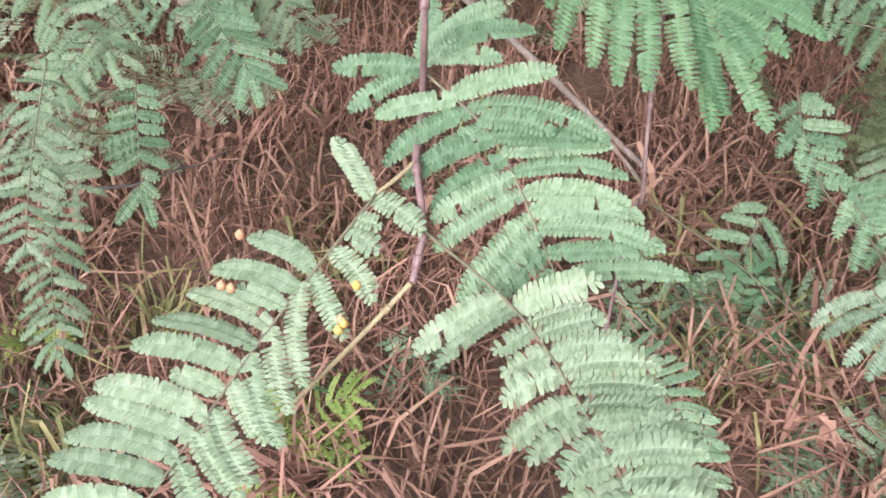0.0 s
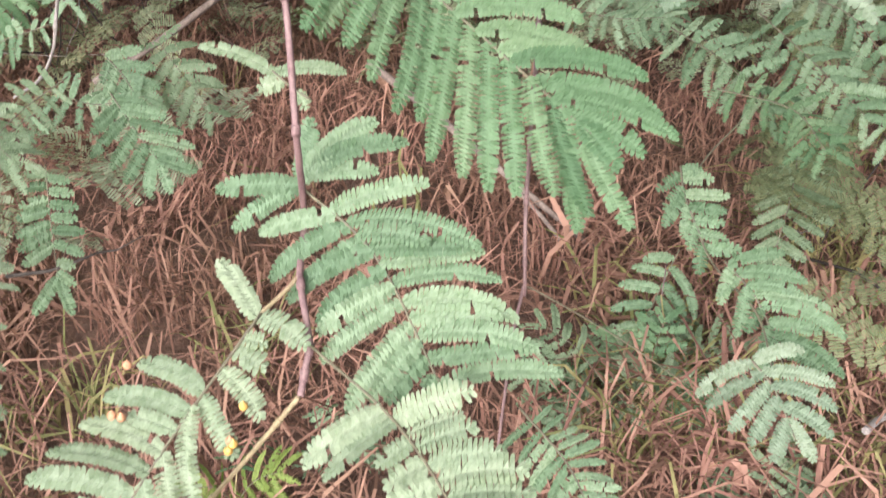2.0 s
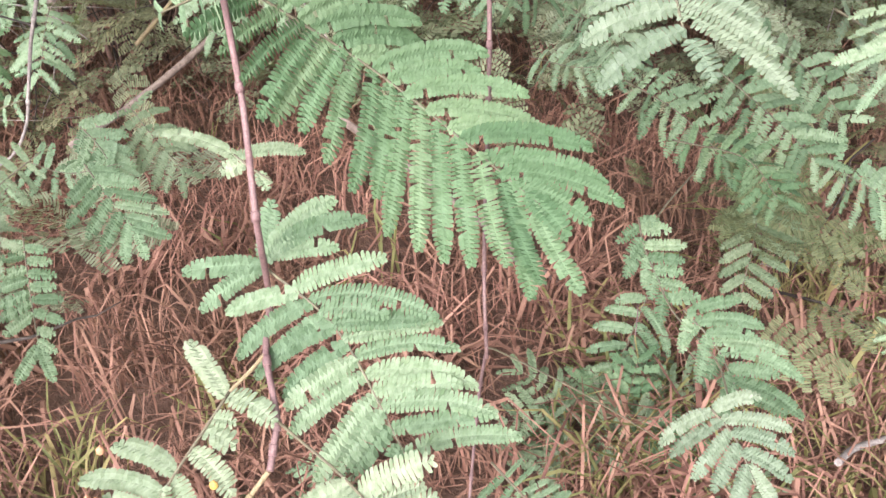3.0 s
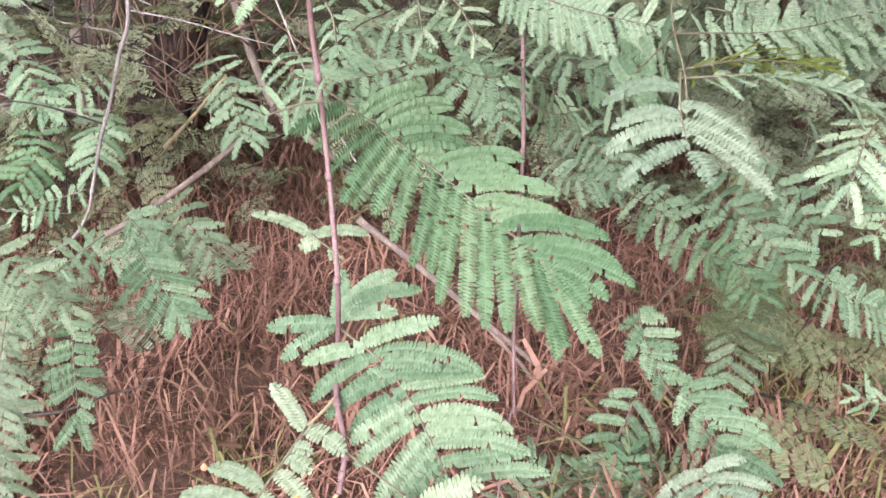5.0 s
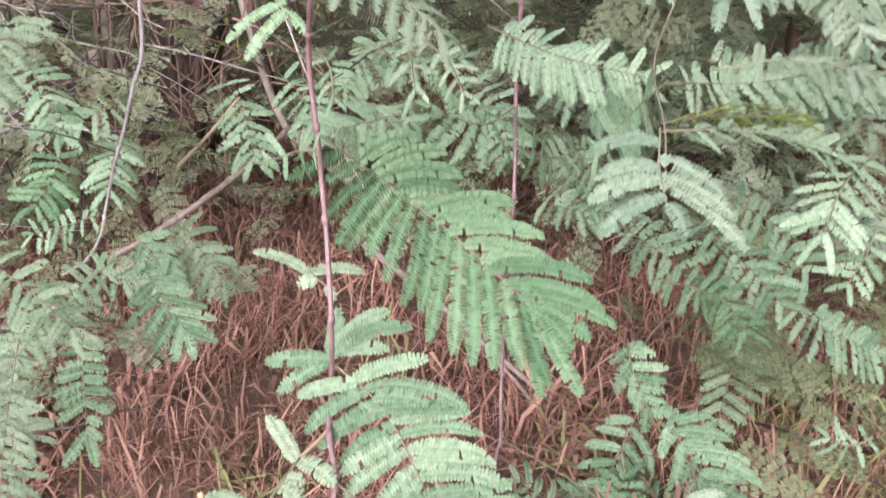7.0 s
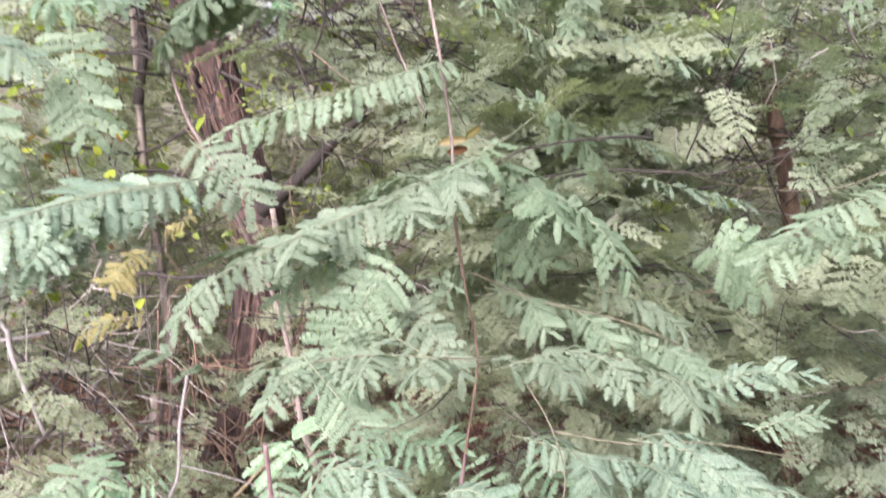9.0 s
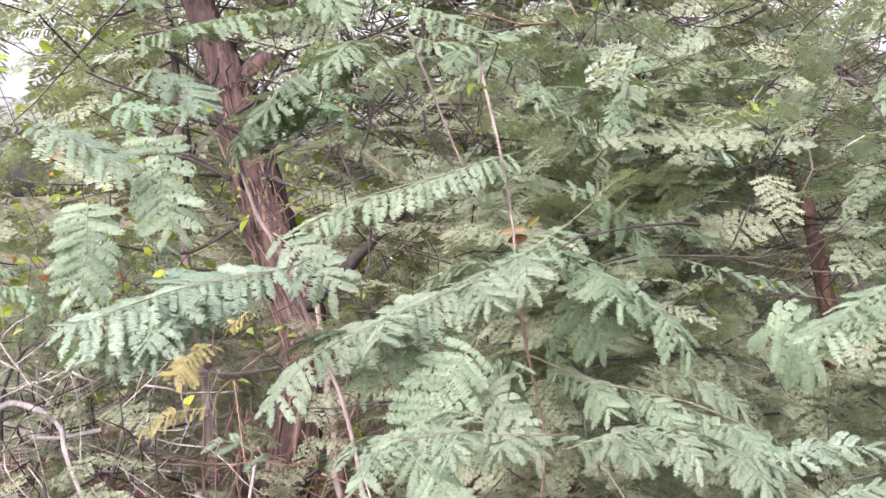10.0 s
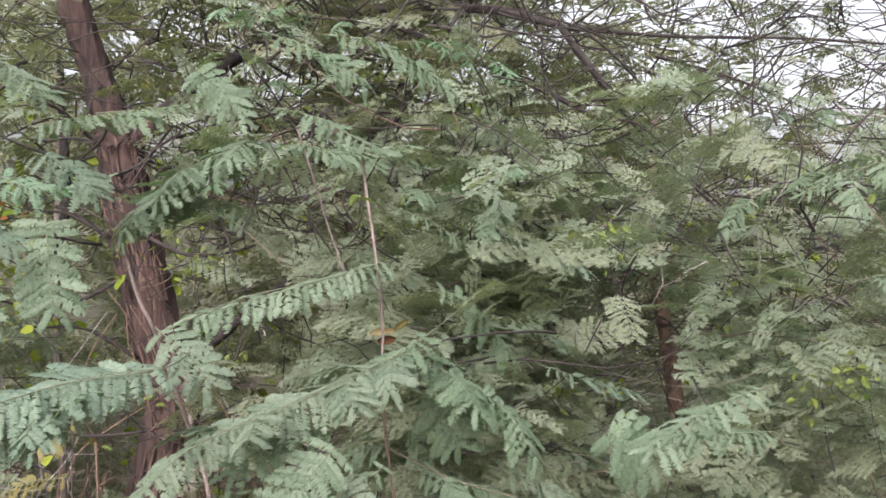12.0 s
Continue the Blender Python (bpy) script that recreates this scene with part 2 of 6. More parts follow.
def pinna_shape(pairs, seed, curl, sweep, fine=True, half=0.105, bow=0.0, folds=(0.0, 0.22), ragged=1.0):
    """One pinna of unit length along x: two close rows of narrow leaflets on one rib, a few of them turned, short or missing."""
    rng = random.Random(seed)
    verts, faces = [], []
    wave = rng.uniform(0, 6.3)

    def lift(x, y, z):
        verts.append((x, y + sweep * x * x + 4 * bow * x * (1 - x), z - curl * x * x + 0.012 * math.sin(5 * x + wave)))
        return len(verts) - 1

    rib = [lift(0.97 * i / pairs + (0.0 if i else -0.02), 0, 0) for i in range(pairs + 1)]
    low = [lift(0.97 * i / pairs + (0.0 if i else -0.02), 0, -0.012) for i in range(pairs + 1)]
    for i in range(pairs):
        faces.append((rib[i], rib[i + 1], low[i + 1], low[i]))
    for s in (-1, 1):
        gap = 0
        fold = rng.uniform(*folds)
        for i in range(pairs):
            u = i / (pairs - 1)
            x = 0.97 * (i + 0.5) / pairs
            if rng.random() < 0.022:
                continue
            size = half * (0.70 + 0.30 * min(1, u / 0.15)) * (1 - 0.5 * max(0, (u - 0.78) / 0.22) ** 1.6)
            w = 0.97 / pairs
            ahead = 0.12 + 0.05 * rng.random() + 0.55 * max(0, (u - 0.86) / 0.14)
            wide = w * (0.455 + 0.06 * rng.random())
            if rng.random() < 0.14 * ragged:
                gap = rng.choice((-0.28, 0.3))
            else:
                gap *= 0.4
            ahead += gap
            h = size * (1.0 + ragged * (0.18 * rng.random() - 0.1))
            ca, sa = math.cos(ahead), math.sin(ahead)
            tilt, twist = fold + 0.12 * rng.random(), 0.42 + (rng.random() - 0.4) * 0.75

            def q(along, across):
                px = x + along * h * sa + across * wide * ca
                py = s * (along * h * ca - across * wide * sa)
                return lift(px, py, along * h * tilt + across * wide * twist - 0.22 * h * along * along)

            if fine:
                c, d = q(0.52, -1.10), q(0.52, 1.10)
                e, f = q(0.90, -0.84), q(0.94, 0.72)
                g = q(1.0, 0.1)
                row = [(rib[i], rib[i + 1], d, c), (c, d, f, e), (e, f, g)]
            else:
                c, d, g = q(0.88, 0.95), q(0.88, -0.95), q(1.0, 0)
                row = [(rib[i], rib[i + 1], c, d), (d, c, g)]
            faces.extend(t if s > 0 else t[::-1] for t in row)
    return verts, faces


PINNA = {}


def pinna_mesh(material, level, k):
    key = (material.name, level, k)
    if key not in PINNA:
        curl, sweep = (0.02, 0.10, 0.20, 0.32)[k % 4], (-0.10, 0.02, 0.12)[k % 3]
        pairs, half = {"near": (25, 0.112), "mid": (18, 0.135), "broad": (15, 0.15)}[level]
        v, f = pinna_shape(pairs, 11 + k, curl, sweep, level == "near", half)
        PINNA[key] = mesh_from("pinna", v, f, material)
    return PINNA[key]


FROND_SEED = [0]


def frond(parent, base, mid, tip, face, pairs, reach, material=LEAF, spread=(-10, 25), level="near", petiole=0.12, droop=0.12, lean=(1.0, 1.0), grow=0.75, label=""):
    """A feathery leaf: a rib from base over mid to tip, and pairs of pinnae along it that lie square to face."""
    FROND_SEED[0] += 1
    rng = random.Random(FROND_SEED[0])
    line = spline([base, mid, tip], 10)
    thick = 0.0014 if level == "near" else 0.0011
    bm = bmesh.new()
    tube(bm, line, thick, thick * 0.5, 5, 0.1)
    rib = part("frond", bm, RACHIS_GREEN if level == "broad" else RACHIS, parent, label)
    n0 = Vector(face).normalized()
    step = (line[-1] - line[0]).length / max(1, pairs)
    for i in range(pairs):
        u = i / max(1, pairs - 1)
        s = petiole + (1 - petiole) * (u ** 0.92) * 0.985
        k = s * (len(line) - 1)
        j = min(int(k), len(line) - 2)
        c = line[j].lerp(line[j + 1], k - j)
        d = (line[j + 1] - line[j]).normalized()
        n = (n0 - d * n0.dot(d)).normalized()
        across = d.cross(n)
        size = reach * (grow + (1 - grow) * min(1, u / 0.3)) * (1 - 0.22 * max(0, u - 0.75) / 0.25)
        for side in (-1, 1):
            if rng.random() < 0.02:
                continue
            fan = spread if len(spread) == 2 else spread[:3] if side < 0 else spread[3:]
            if len(fan) == 2:
                ahead = fan[0] + (fan[1] - fan[0]) * min(1, u / 0.35) + (28 if i == pairs - 1 else 0)
            else:
                ahead = fan[0] + (fan[1] - fan[0]) * u * 2 if u < 0.5 else fan[1] + (fan[2] - fan[1]) * (u * 2 - 1)
            a = radians(ahead + rng.gauss(0, 5.5))
            way = across * side * math.cos(a) + d * math.sin(a)
            dip = droop + rng.gauss(0, 0.16)
            x = (way - n * dip).normalized()
            z = (n + way * dip + d * rng.gauss(0, 0.25)).normalized()
            y = z.cross(x).normalized()
            z = x.cross(y)
            ln = size * lean[0 if side < 0 else 1] * rng.uniform(0.82, 1.08)
            ob = new("pinna", pinna_mesh(material, level, 3 * rng.randrange(4) + (rng.choice((1, 2)) if side > 0 else rng.choice((0, 1)))))
            ob.parent = rib
            # the rib's own mesh holds world places, shifted back by its location
            top = Matrix.Translation(c + d * rng.uniform(-0.15, 0.15) * step) @ Matrix((x, y, z)).transposed().to_4x4() @ Matrix.Diagonal((ln, ln, ln, 1))
            ob.matrix_basis = top
    return rib


def feather(parent, base, mid, tip, face, left, right, material, wide=0.0072, pitch=0.0029, thick=0.0012, label=""):
    """A frond whose pinnae were told apart: each is (how far along the rib, degrees from the rib's way, length in mm, bow)."""
    FROND_SEED[0] += 1
    rng = random.Random(FROND_SEED[0])
    line = spline([base, mid, tip], 10)
    bm = bmesh.new()
    tube(bm, line, thick, thick * 0.6, 6, 0.1)
    rib = part("frond", bm, RACHIS, parent, label)
    n0 = Vector(face).normalized()
    for s, turn, length, bow in (*left, *right):
        k = s * (len(line) - 1)
        j = min(int(k), len(line) - 2)
        c = line[j].lerp(line[j + 1], k - j)
        d = (line[j + 1] - line[j]).normalized()
        n = (n0 - d * n0.dot(d)).normalized()
        across = d.cross(n)
        way = across * math.sin(radians(turn)) + d * math.cos(radians(turn))
        dip = rng.gauss(0.0, 0.07)
        x = (way - n * dip).normalized()
        z = (n + way * dip + across.cross(n) * rng.gauss(0, 0.18) + across * rng.gauss(0, 0.12)).normalized()
        y = z.cross(x).normalized()
        z = x.cross(y)
        ln = length / 1000
        step = max(4, round(ln / pitch / 3) * 3)
        bend = round(bow / 0.04) * 0.04
        key = (material.name, "single", step, round(bend * 100), rng.randrange(2))
        if key not in PINNA:
            # the leaflets keep their size on short and long pinnae
            v, f = pinna_shape(step, 70 + step + key[4], 0.05 + 0.08 * key[4], 0.0, True, wide / (step * pitch), bend, (0.05, 0.36), 0.6)
            PINNA[key] = mesh_from("pinna", v, f, material)
        ob = new("pinna", PINNA[key])
        ob.parent = rib
        ob.matrix_basis = Matrix.Translation(c + n * rng.uniform(-0.0015, 0.0015)) @ Matrix((x, y, z)).transposed().to_4x4() @ Matrix.Diagonal((ln, ln, ln, 1))
    return rib


def bough(parent, base, mid, tip, face, count, length, reach, material, seed):
    """Short fronds set alternately along a sideways twig, each hanging a little."""
    rng = random.Random(seed)
    line = spline([base, mid, tip], 12)
    up = (Vector((0, 0, 1)) + 0.25 * Vector(face)).normalized()
    for i in range(count):
        k = (i + rng.uniform(0.2, 0.8)) / count * (len(line) - 2)
        c, d = line[int(k)], (line[int(k) + 1] - line[int(k)]).normalized()
        across = d.cross(up).normalized()
        way = (across * (1 if i % 2 else -1) * rng.uniform(0.5, 0.9) + d * rng.uniform(0.3, 0.9) + Vector((0, 0, rng.uniform(-0.2, 0.12)))).normalized()
        n = length * rng.uniform(0.75, 1.2)
        end = c + way * n - Vector((0, 0, n * 0.12))
        top = (up + Vector((rng.gauss(0, 0.3), rng.gauss(0, 0.3), 0.3))).normalized()
        frond(parent, c, c + way * n * 0.5 + Vector((0, 0, n * 0.04)), end, top, rng.choice((8, 9, 10)), reach * rng.uniform(0.8, 1.1), material, (0, 30), "broad", 0.2, 0.25)


def frond_template(seed, pairs, leaflets):
    """A whole small frond of unit length for leaf masses: vertices and quads."""
    rng = random.Random(seed)
    v, f = [], []

    def quad(a, b, c, d):
        k = len(v)
        v.extend((a, b, c, d))
        f.append((k, k + 1, k + 2, k + 3))

    quad((0, -0.006, 0), (0, 0.006, 0), (1, 0.003, -0.15), (1, -0.003, -0.15))
    for i in range(pairs):
        u = (i + 0.6) / pairs
        base = Vector((u, 0, -0.15 * u * u))
        size = 0.34 * (0.6 + 0.4 * math.sin(math.pi * min(1, 0.2 + 0.8 * u)))
        for s in (-1, 1):
            a = radians(15 + 30 * u + rng.uniform(-8, 8))
            way = Vector((math.sin(a), s * math.cos(a), -0.18 + rng.uniform(-0.15, 0.15))).normalized()
            wide = Vector((math.cos(a), -s * math.sin(a), rng.uniform(-0.25, 0.25))).normalized()
            if leaflets == 0:
                w = 0.042 * rng.uniform(0.8, 1.2)
                quad(base, base + way * size * 0.55 - wide * w, base + way * size, base + way * size * 0.55 + wide * w)
                continue
            for j in range(leaflets):
                c = base + way * size * (j + 0.5) / leaflets
                w, h = size * 0.46 / leaflets, 0.052 * (1 - 0.5 * abs(j / leaflets - 0.45)) * rng.uniform(0.75, 1.15)
                if leaflets < 13:
                    tilt, o = Vector((0, 0, rng.uniform(-0.02, 0.02))), wide * h
                    fore, aft = way * w * rng.uniform(0.75, 1.1), way * w * rng.uniform(0.5, 0.8)
                    quad(c - o - aft + tilt, c - o + fore + tilt, c + o + fore - tilt, c + o - aft - tilt)
                    continue
                for k in (-1, 1):
                    o = wide * h * k + way * h * 0.3
                    dz = Vector((0, 0, rng.uniform(-0.016, 0.016))) + way * w * rng.uniform(-0.4, 0.4)
                    quad(c - way * w * 0.9, c + way * w * 0.9, c + o + way * w * 0.75 + dz, c + o - way * w * 0.75 + dz)
    return np.array([tuple(p) for p in v]), np.array(f)


def leaf_mass(parent, name, places, sizes, material, pairs=8, leaflets=5, seed=0, level=0.7, kind="stuff", label=""):
    """Many small fronds in one mesh, lying mostly level, at the given places."""
    rng = np.random.default_rng(seed)
    shapes = [frond_template(seed * 7 + k, pairs, leaflets) for k in range(5)]
    vs, fs, count = [], [], 0
    for p, size in zip(places, sizes):
        tv, tf = shapes[rng.integers(5)]
        yaw, dip, roll = rng.uniform(0, 2 * math.pi), rng.normal(-0.12, 0.32), rng.normal(0, 0.8 * (1.2 - level))
        m = np.array((Matrix.Rotation(yaw, 3, "Z") @ Matrix.Rotation(-dip, 3, "Y") @ Matrix.Rotation(roll, 3, "X")))
        vs.append((tv * size) @ m.T + p)
        fs.append(tf + count)
        count += len(tv)
    v, f = np.concatenate(vs).astype(np.float32), np.concatenate(fs).astype(np.int32)
    mesh = bpy.data.meshes.new(name)
    mesh.vertices.add(len(v))
    mesh.vertices.foreach_set("co", v.ravel())
    mesh.loops.add(f.size)
    mesh.loops.foreach_set("vertex_index", f.ravel())
    mesh.polygons.add(len(f))
    mesh.polygons.foreach_set("loop_start", np.arange(0, f.size, 4, dtype=np.int32))
    mesh.update(calc_edges=True)
    mesh.materials.append(material)
    ob = link(name, mesh, parent, label)
    return tagged(ob, kind=kind)


def clumps(seed, count, lo, hi, groups, spread):
    """Places gathered in loose clumps inside a box."""
    rng = np.random.default_rng(seed)
    heart = rng.uniform(lo, hi, (groups, 3))
    p = heart[rng.integers(0, groups, count)] + rng.normal(0, 1, (count, 3)) * spread
    p = np.clip(p, np.array(lo) - 0.1, np.array(hi) + 0.1)
    # thin the leaves where the slender trunk shows through
    f = np.clip((p[:, 1] + 0.5) / (3.05 + 0.5), 0.1, 1.0)
    side = np.abs(p[:, 0] - (0.05 + (1.106 - 0.05) * f))
    low, high = 1.62 + (1.325 - 1.62) * f, 1.62 + (1.767 - 1.62) * f
    hides = (side < 0.05 + 0.12 * f) & (p[:, 2] > low - 0.06) & (p[:, 2] < high + 0.06) & (p[:, 1] < 3.05)
    # and where the big forked trunk stands free
    g = np.clip((p[:, 1] + 0.55) / 3.8, 0.1, 1.0)
    level = 1.8 + (p[:, 2] - 1.8) / g
    bend = np.interp(level, (1.03, 1.24, 1.54, 1.80, 2.08, 2.19, 2.60), (-0.72, -0.71, -0.79, -0.86, -0.92, -0.95, -1.09))
    hides |= (np.abs(p[:, 0] - 0.13 - (bend - 0.13) * g) < 0.04 + 0.09 * g) & (level > 1.35) & (level < 2.6) & (p[:, 1] < 3.2) & (rng.uniform(0, 1, count) < 0.85)
    # openings between the trees, towards the field and the sky
    far = p[:, 1] + 0.49
    field = (np.abs(p[:, 0] + 0.51 * far - 0.12) < 0.032 * far) & (p[:, 2] > 1.62) & (p[:, 2] < 1.85 + 0.15 * far)
    sky_gap = (np.abs(p[:, 0] + 0.225 * far - 0.12) < 0.032 * far) & (np.abs(p[:, 2] - 1.78 - 0.112 * far) < 0.028 * far)
    return p[~(hides | ((field | sky_gap) & (p[:, 1] > 3.2)))]


GROUND = 0.15


def lie(x, y):
    """Height of the ground."""
    return GROUND + 0.05 * noise.noise(Vector((x * 0.7, y * 0.7, 3))) + 0.02 * noise.noise(Vector((x * 3, y * 3, 8)))


# ---- ground ----
def build_ground():
    xs = [-400, -100, -30, -12, *np.linspace(-6, 6, 61), 12, 30, 100, 400]
    ys = [-400, -100, -30, -10, *np.linspace(-3, 9, 61), 12, 30, 100, 400]
    bm = bmesh.new()
    g = [[bm.verts.new((x, y, lie(x, y))) for x in xs] for y in ys]
    for i in range(len(ys) - 1):
        for j in range(len(xs) - 1):
            bm.faces.new((g[i][j], g[i][j + 1], g[i + 1][j + 1], g[i + 1][j])).smooth = True
    mesh = bpy.data.meshes.new("ground")
    bm.to_mesh(mesh)
    bm.free()
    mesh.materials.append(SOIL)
    tagged(new("ground", mesh), "brown earth with leaf litter under the bushes", "ground", kind="structure")


def grass(name, seed, count, lo, hi, height, width, material, label, flat=0.8, fade=0.2):
    """Dry blades that rise, bend over and lie across one another."""
    rng = np.random.default_rng(seed)
    vs, fs = [], []
    tufts = rng.uniform(lo, hi, (count // 14 + 1, 2))
    # the patch thins out unevenly towards its edges
    edge = np.minimum(tufts - np.array(lo), np.array(hi) - tufts).min(axis=1) / fade
    edge += [0.7 * noise.noise(Vector((p[0] * 1.3, p[1] * 1.3, seed))) for p in tufts]
    tufts = tufts[edge > rng.uniform(0, 1, len(tufts))]
    lean = rng.uniform(0, 2 * math.pi, len(tufts))
    for i in range(count):
        t = rng.integers(len(tufts))
        x, y = tufts[t] + rng.normal(0, 0.045, 2)
        a = lean[t] + rng.normal(0, 0.9)
        h, w = height * rng.uniform(0.4, 1.4), width * rng.uniform(0.5, 1.5)
        out = h * flat * rng.uniform(0.3, 1.4)
        top = h * rng.uniform(0.4, 1.0)
        turn = rng.normal(0, 0.55)
        root = np.array((x, y, lie(x, y) - 0.01))
        k = len(vs)
        for s, wide in ((0, 0.8), (0.32, 1), (0.66, 0.75), (1, 0.12)):
            b = a + turn * s
            way, off = np.array((math.cos(b), math.sin(b), 0)), np.array((-math.sin(b), math.cos(b), 0)) * w
            c = root + way * out * s ** 1.4 + np.array((0, 0, top * (1.75 * s - s ** 2.2 * 1.25)))
            side = off * wide + np.array((0, 0, w * wide * rng.uniform(-0.6, 0.6)))
            vs.append(c - side)
            vs.append(c + side)
        for s in range(3):
            fs.append((k + 2 * s, k + 2 * s + 1, k + 2 * s + 3, k + 2 * s + 2))
    mesh = mesh_from(name, [tuple(v) for v in vs], fs, material)
    tagged(new(name, mesh), label, "grass", kind="stuff")


build_ground()
grass("dry_grass", 1, 70000, (-3.5, 0.1), (3.6, 5.0), 0.19, 0.0021, GRASS_DRY, "reddish-brown dry grass bent over the ground", fade=0.6)
grass("scattered_grass", 3, 30000, (-7.0, -5.5), (7.5, 7.5), 0.19, 0.0048, GRASS_DRY, "sparser dry grass farther from the bushes", fade=2.0)
grass("green_grass", 4, 420, (0.45, 0.85), (1.0, 1.9), 0.20, 0.0026, GRASS_GREEN, "tufts of pale green grass in the dry grass")
grass("green_grass", 5, 320, (-0.95, 0.7), (-0.5, 1.4), 0.18, 0.0028, GRASS_GREEN, "tufts of yellowish green grass by low plants")
grass("green_grass", 6, 200, (0.1, 1.05), (0.45, 1.45), 0.18, 0.0026, GRASS_GREEN, "greenish tufts beneath the hanging fronds")
grass("fading_grass", 2, 900, (-2.4, 0.8), (2.8, 3.9), 0.20, 0.0025, GRASS_GREEN, "half-green fading grass among the dry blades")

# ---- trees and brush behind ----
def bud(parent, at, r, material):
    """A little round bud with a pointed tip."""
    bm = bmesh.new()
    line = [Vector(at) + Vector((0.15 * k * r, 0, k * r)) for k in (-1.0, -0.8, -0.4, 0.0, 0.4, 0.8, 1.0, 1.5)]
    tube(bm, line, r, r, 8)
    bm.verts.ensure_lookup_table()
    wide = (0.25, 0.6, 0.92, 1.0, 0.92, 0.6, 0.3, 0.06)
    for i, c in enumerate(line):
        for k in range(8):
            q = bm.verts[i * 8 + k]
            q.co = c + (q.co - c) * wide[i]
    return part("bud", bm, material, parent)


def twig_heap(parent, name, seed, count, lo, hi, length, r, material, rise=0.5, label="", single=False):
    """Crooked thin twigs crossing one another, as one mesh or singly."""
    rng = random.Random(seed)
    bm = bmesh.new()
    for k in range(count):
        p = Vector([rng.uniform(a, b) for a, b in zip(lo, hi)])
        d = Vector((rng.gauss(0, 1), rng.gauss(0, 1), rng.gauss(0, rise))).normalized()
        n = length * rng.uniform(0.4, 1.3)
        line = [p]
        for i in range(5):
            d = (d + Vector((rng.gauss(0, 0.26), rng.gauss(0, 0.26), rng.gauss(0, 0.22)))).normalized()
            line.append(line[-1] + d * n / 5)
        tube(bm, line, r * rng.uniform(0.6, 1.4), r * 0.35, 4)
        if single:
            part("twig", bm, material, parent)
            bm = bmesh.new()
    if single:
        bm.free()
        return None
    ob = part(name, bm, material, parent, label)
    return tagged(ob, kind="stuff")


def limb(parent, pts, r0, r1, material, name="limb", sides=10, rough=0.15, ridges=0, seed=0):
    bm = bmesh.new()
    tube(bm, spline(pts, 8), r0, r1, sides, rough, ridges, seed)
    return part(name, bm, material, parent)


def bark_strips(parent, pts, r, seed, count, peel=0.22):
    """Loose strips of bark that peel from the trunk."""
    rng = random.Random(seed)
    line = spline(pts, 8)
    for k in range(count):
        i = rng.randrange(1, len(line) - 4)
        a = rng.uniform(-2.6, -0.5)
        off = Vector((math.cos(a), math.sin(a), 0)) * r * 1.02
        bm = bmesh.new()
        run = [line[i + j] + off * (1 + peel * j * rng.random()) for j in range(min(6, len(line) - i))]
        w = rng.uniform(0.003, 0.009)
        across = Vector((-math.sin(a), math.cos(a), 0)) * w
        deep = Vector((math.cos(a), math.sin(a), 0)) * 0.004
        rows = [[bm.verts.new(q + s * across * (1 - 0.2 * j) + e * deep) for s, e in ((-1, 0), (1, 0), (1, 1), (-1, 1))] for j, q in enumerate(run)]
        for p, q in zip(rows, rows[1:]):
            for j in range(4):
                bm.faces.new((p[j], p[(j + 1) % 4], q[(j + 1) % 4], q[j]))
        bm.faces.new(rows[0][::-1])
        bm.faces.new(rows[-1])
        part("bark_strip", bm, BARK_STRIP, parent)


BARK_STRIP = bark_material("bark_strip", (0.048, 0.027, 0.025), (0.190, 0.118, 0.102), 40.0, (1, 1, 0.1), 0.85, 0.4)
LEAF_FRESH = leaf_material("leaf_fresh", (0.120, 0.175, 0.050), (0.155, 0.210, 0.060), (0.185, 0.240, 0.080))
LEAF_LIMY = leaf_material("leaf_lime_yellow", (0.180, 0.230, 0.075), (0.235, 0.290, 0.090), (0.290, 0.330, 0.100))
LEAF_MIST = leaf_material("leaf_grey_green", (0.130, 0.205, 0.140), (0.165, 0.245, 0.170), (0.200, 0.280, 0.200))

# the big forked tree
TRUNK = [(-0.946, 3.346, 0.065), (-0.908, 3.361, 0.276), (-0.721, 3.273, 1.029), (-0.710, 3.246, 1.241), (-0.793, 3.234, 1.537), (-0.859, 3.241, 1.802), (-0.921, 3.248, 2.075), (-0.949, 3.251, 2.191)]
tree = thing("tree", TRUNK[0], "forked tree with dark reddish shaggy bark and fine foliage", "tree")
limb(tree, TRUNK, 0.102, 0.076, BARK, "trunk", 22, 0.22, 9, 3)
limb(tree, [(-0.944, 3.251, 2.169), (-0.989, 3.255, 2.295), (-1.035, 3.259, 2.421), (-1.092, 3.214, 2.602), (-1.141, 3.169, 2.785)], 0.066, 0.046, BARK, "limb", 16, 0.2, 7, 4)
limb(tree, [(-0.933, 3.250, 2.159), (-0.830, 3.247, 2.238), (-0.567, 3.138, 2.414), (-0.372, 3.030, 2.517), (-0.029, 2.917, 2.620), (0.355, 2.800, 2.623), (0.642, 2.786, 2.577)], 0.024, 0.013, TWIG_DARK, "limb", 12, 0.3, 5, 5)
limb(tree, [(-0.732, 3.222, 1.284), (-0.560, 3.047, 1.406), (-0.361, 2.879, 1.581), (-0.230, 2.799, 1.684)], 0.032, 0.010, TWIG_DARK, "limb", 9, 0.2, 0, 6)
limb(tree, [(-0.728, 3.203, 1.287), (-0.618, 3.124, 1.211), (-0.575, 3.001, 0.944), (-0.489, 2.873, 0.575)], 0.018, 0.016, BARK, "stem", 9, 0.2, 0, 7)
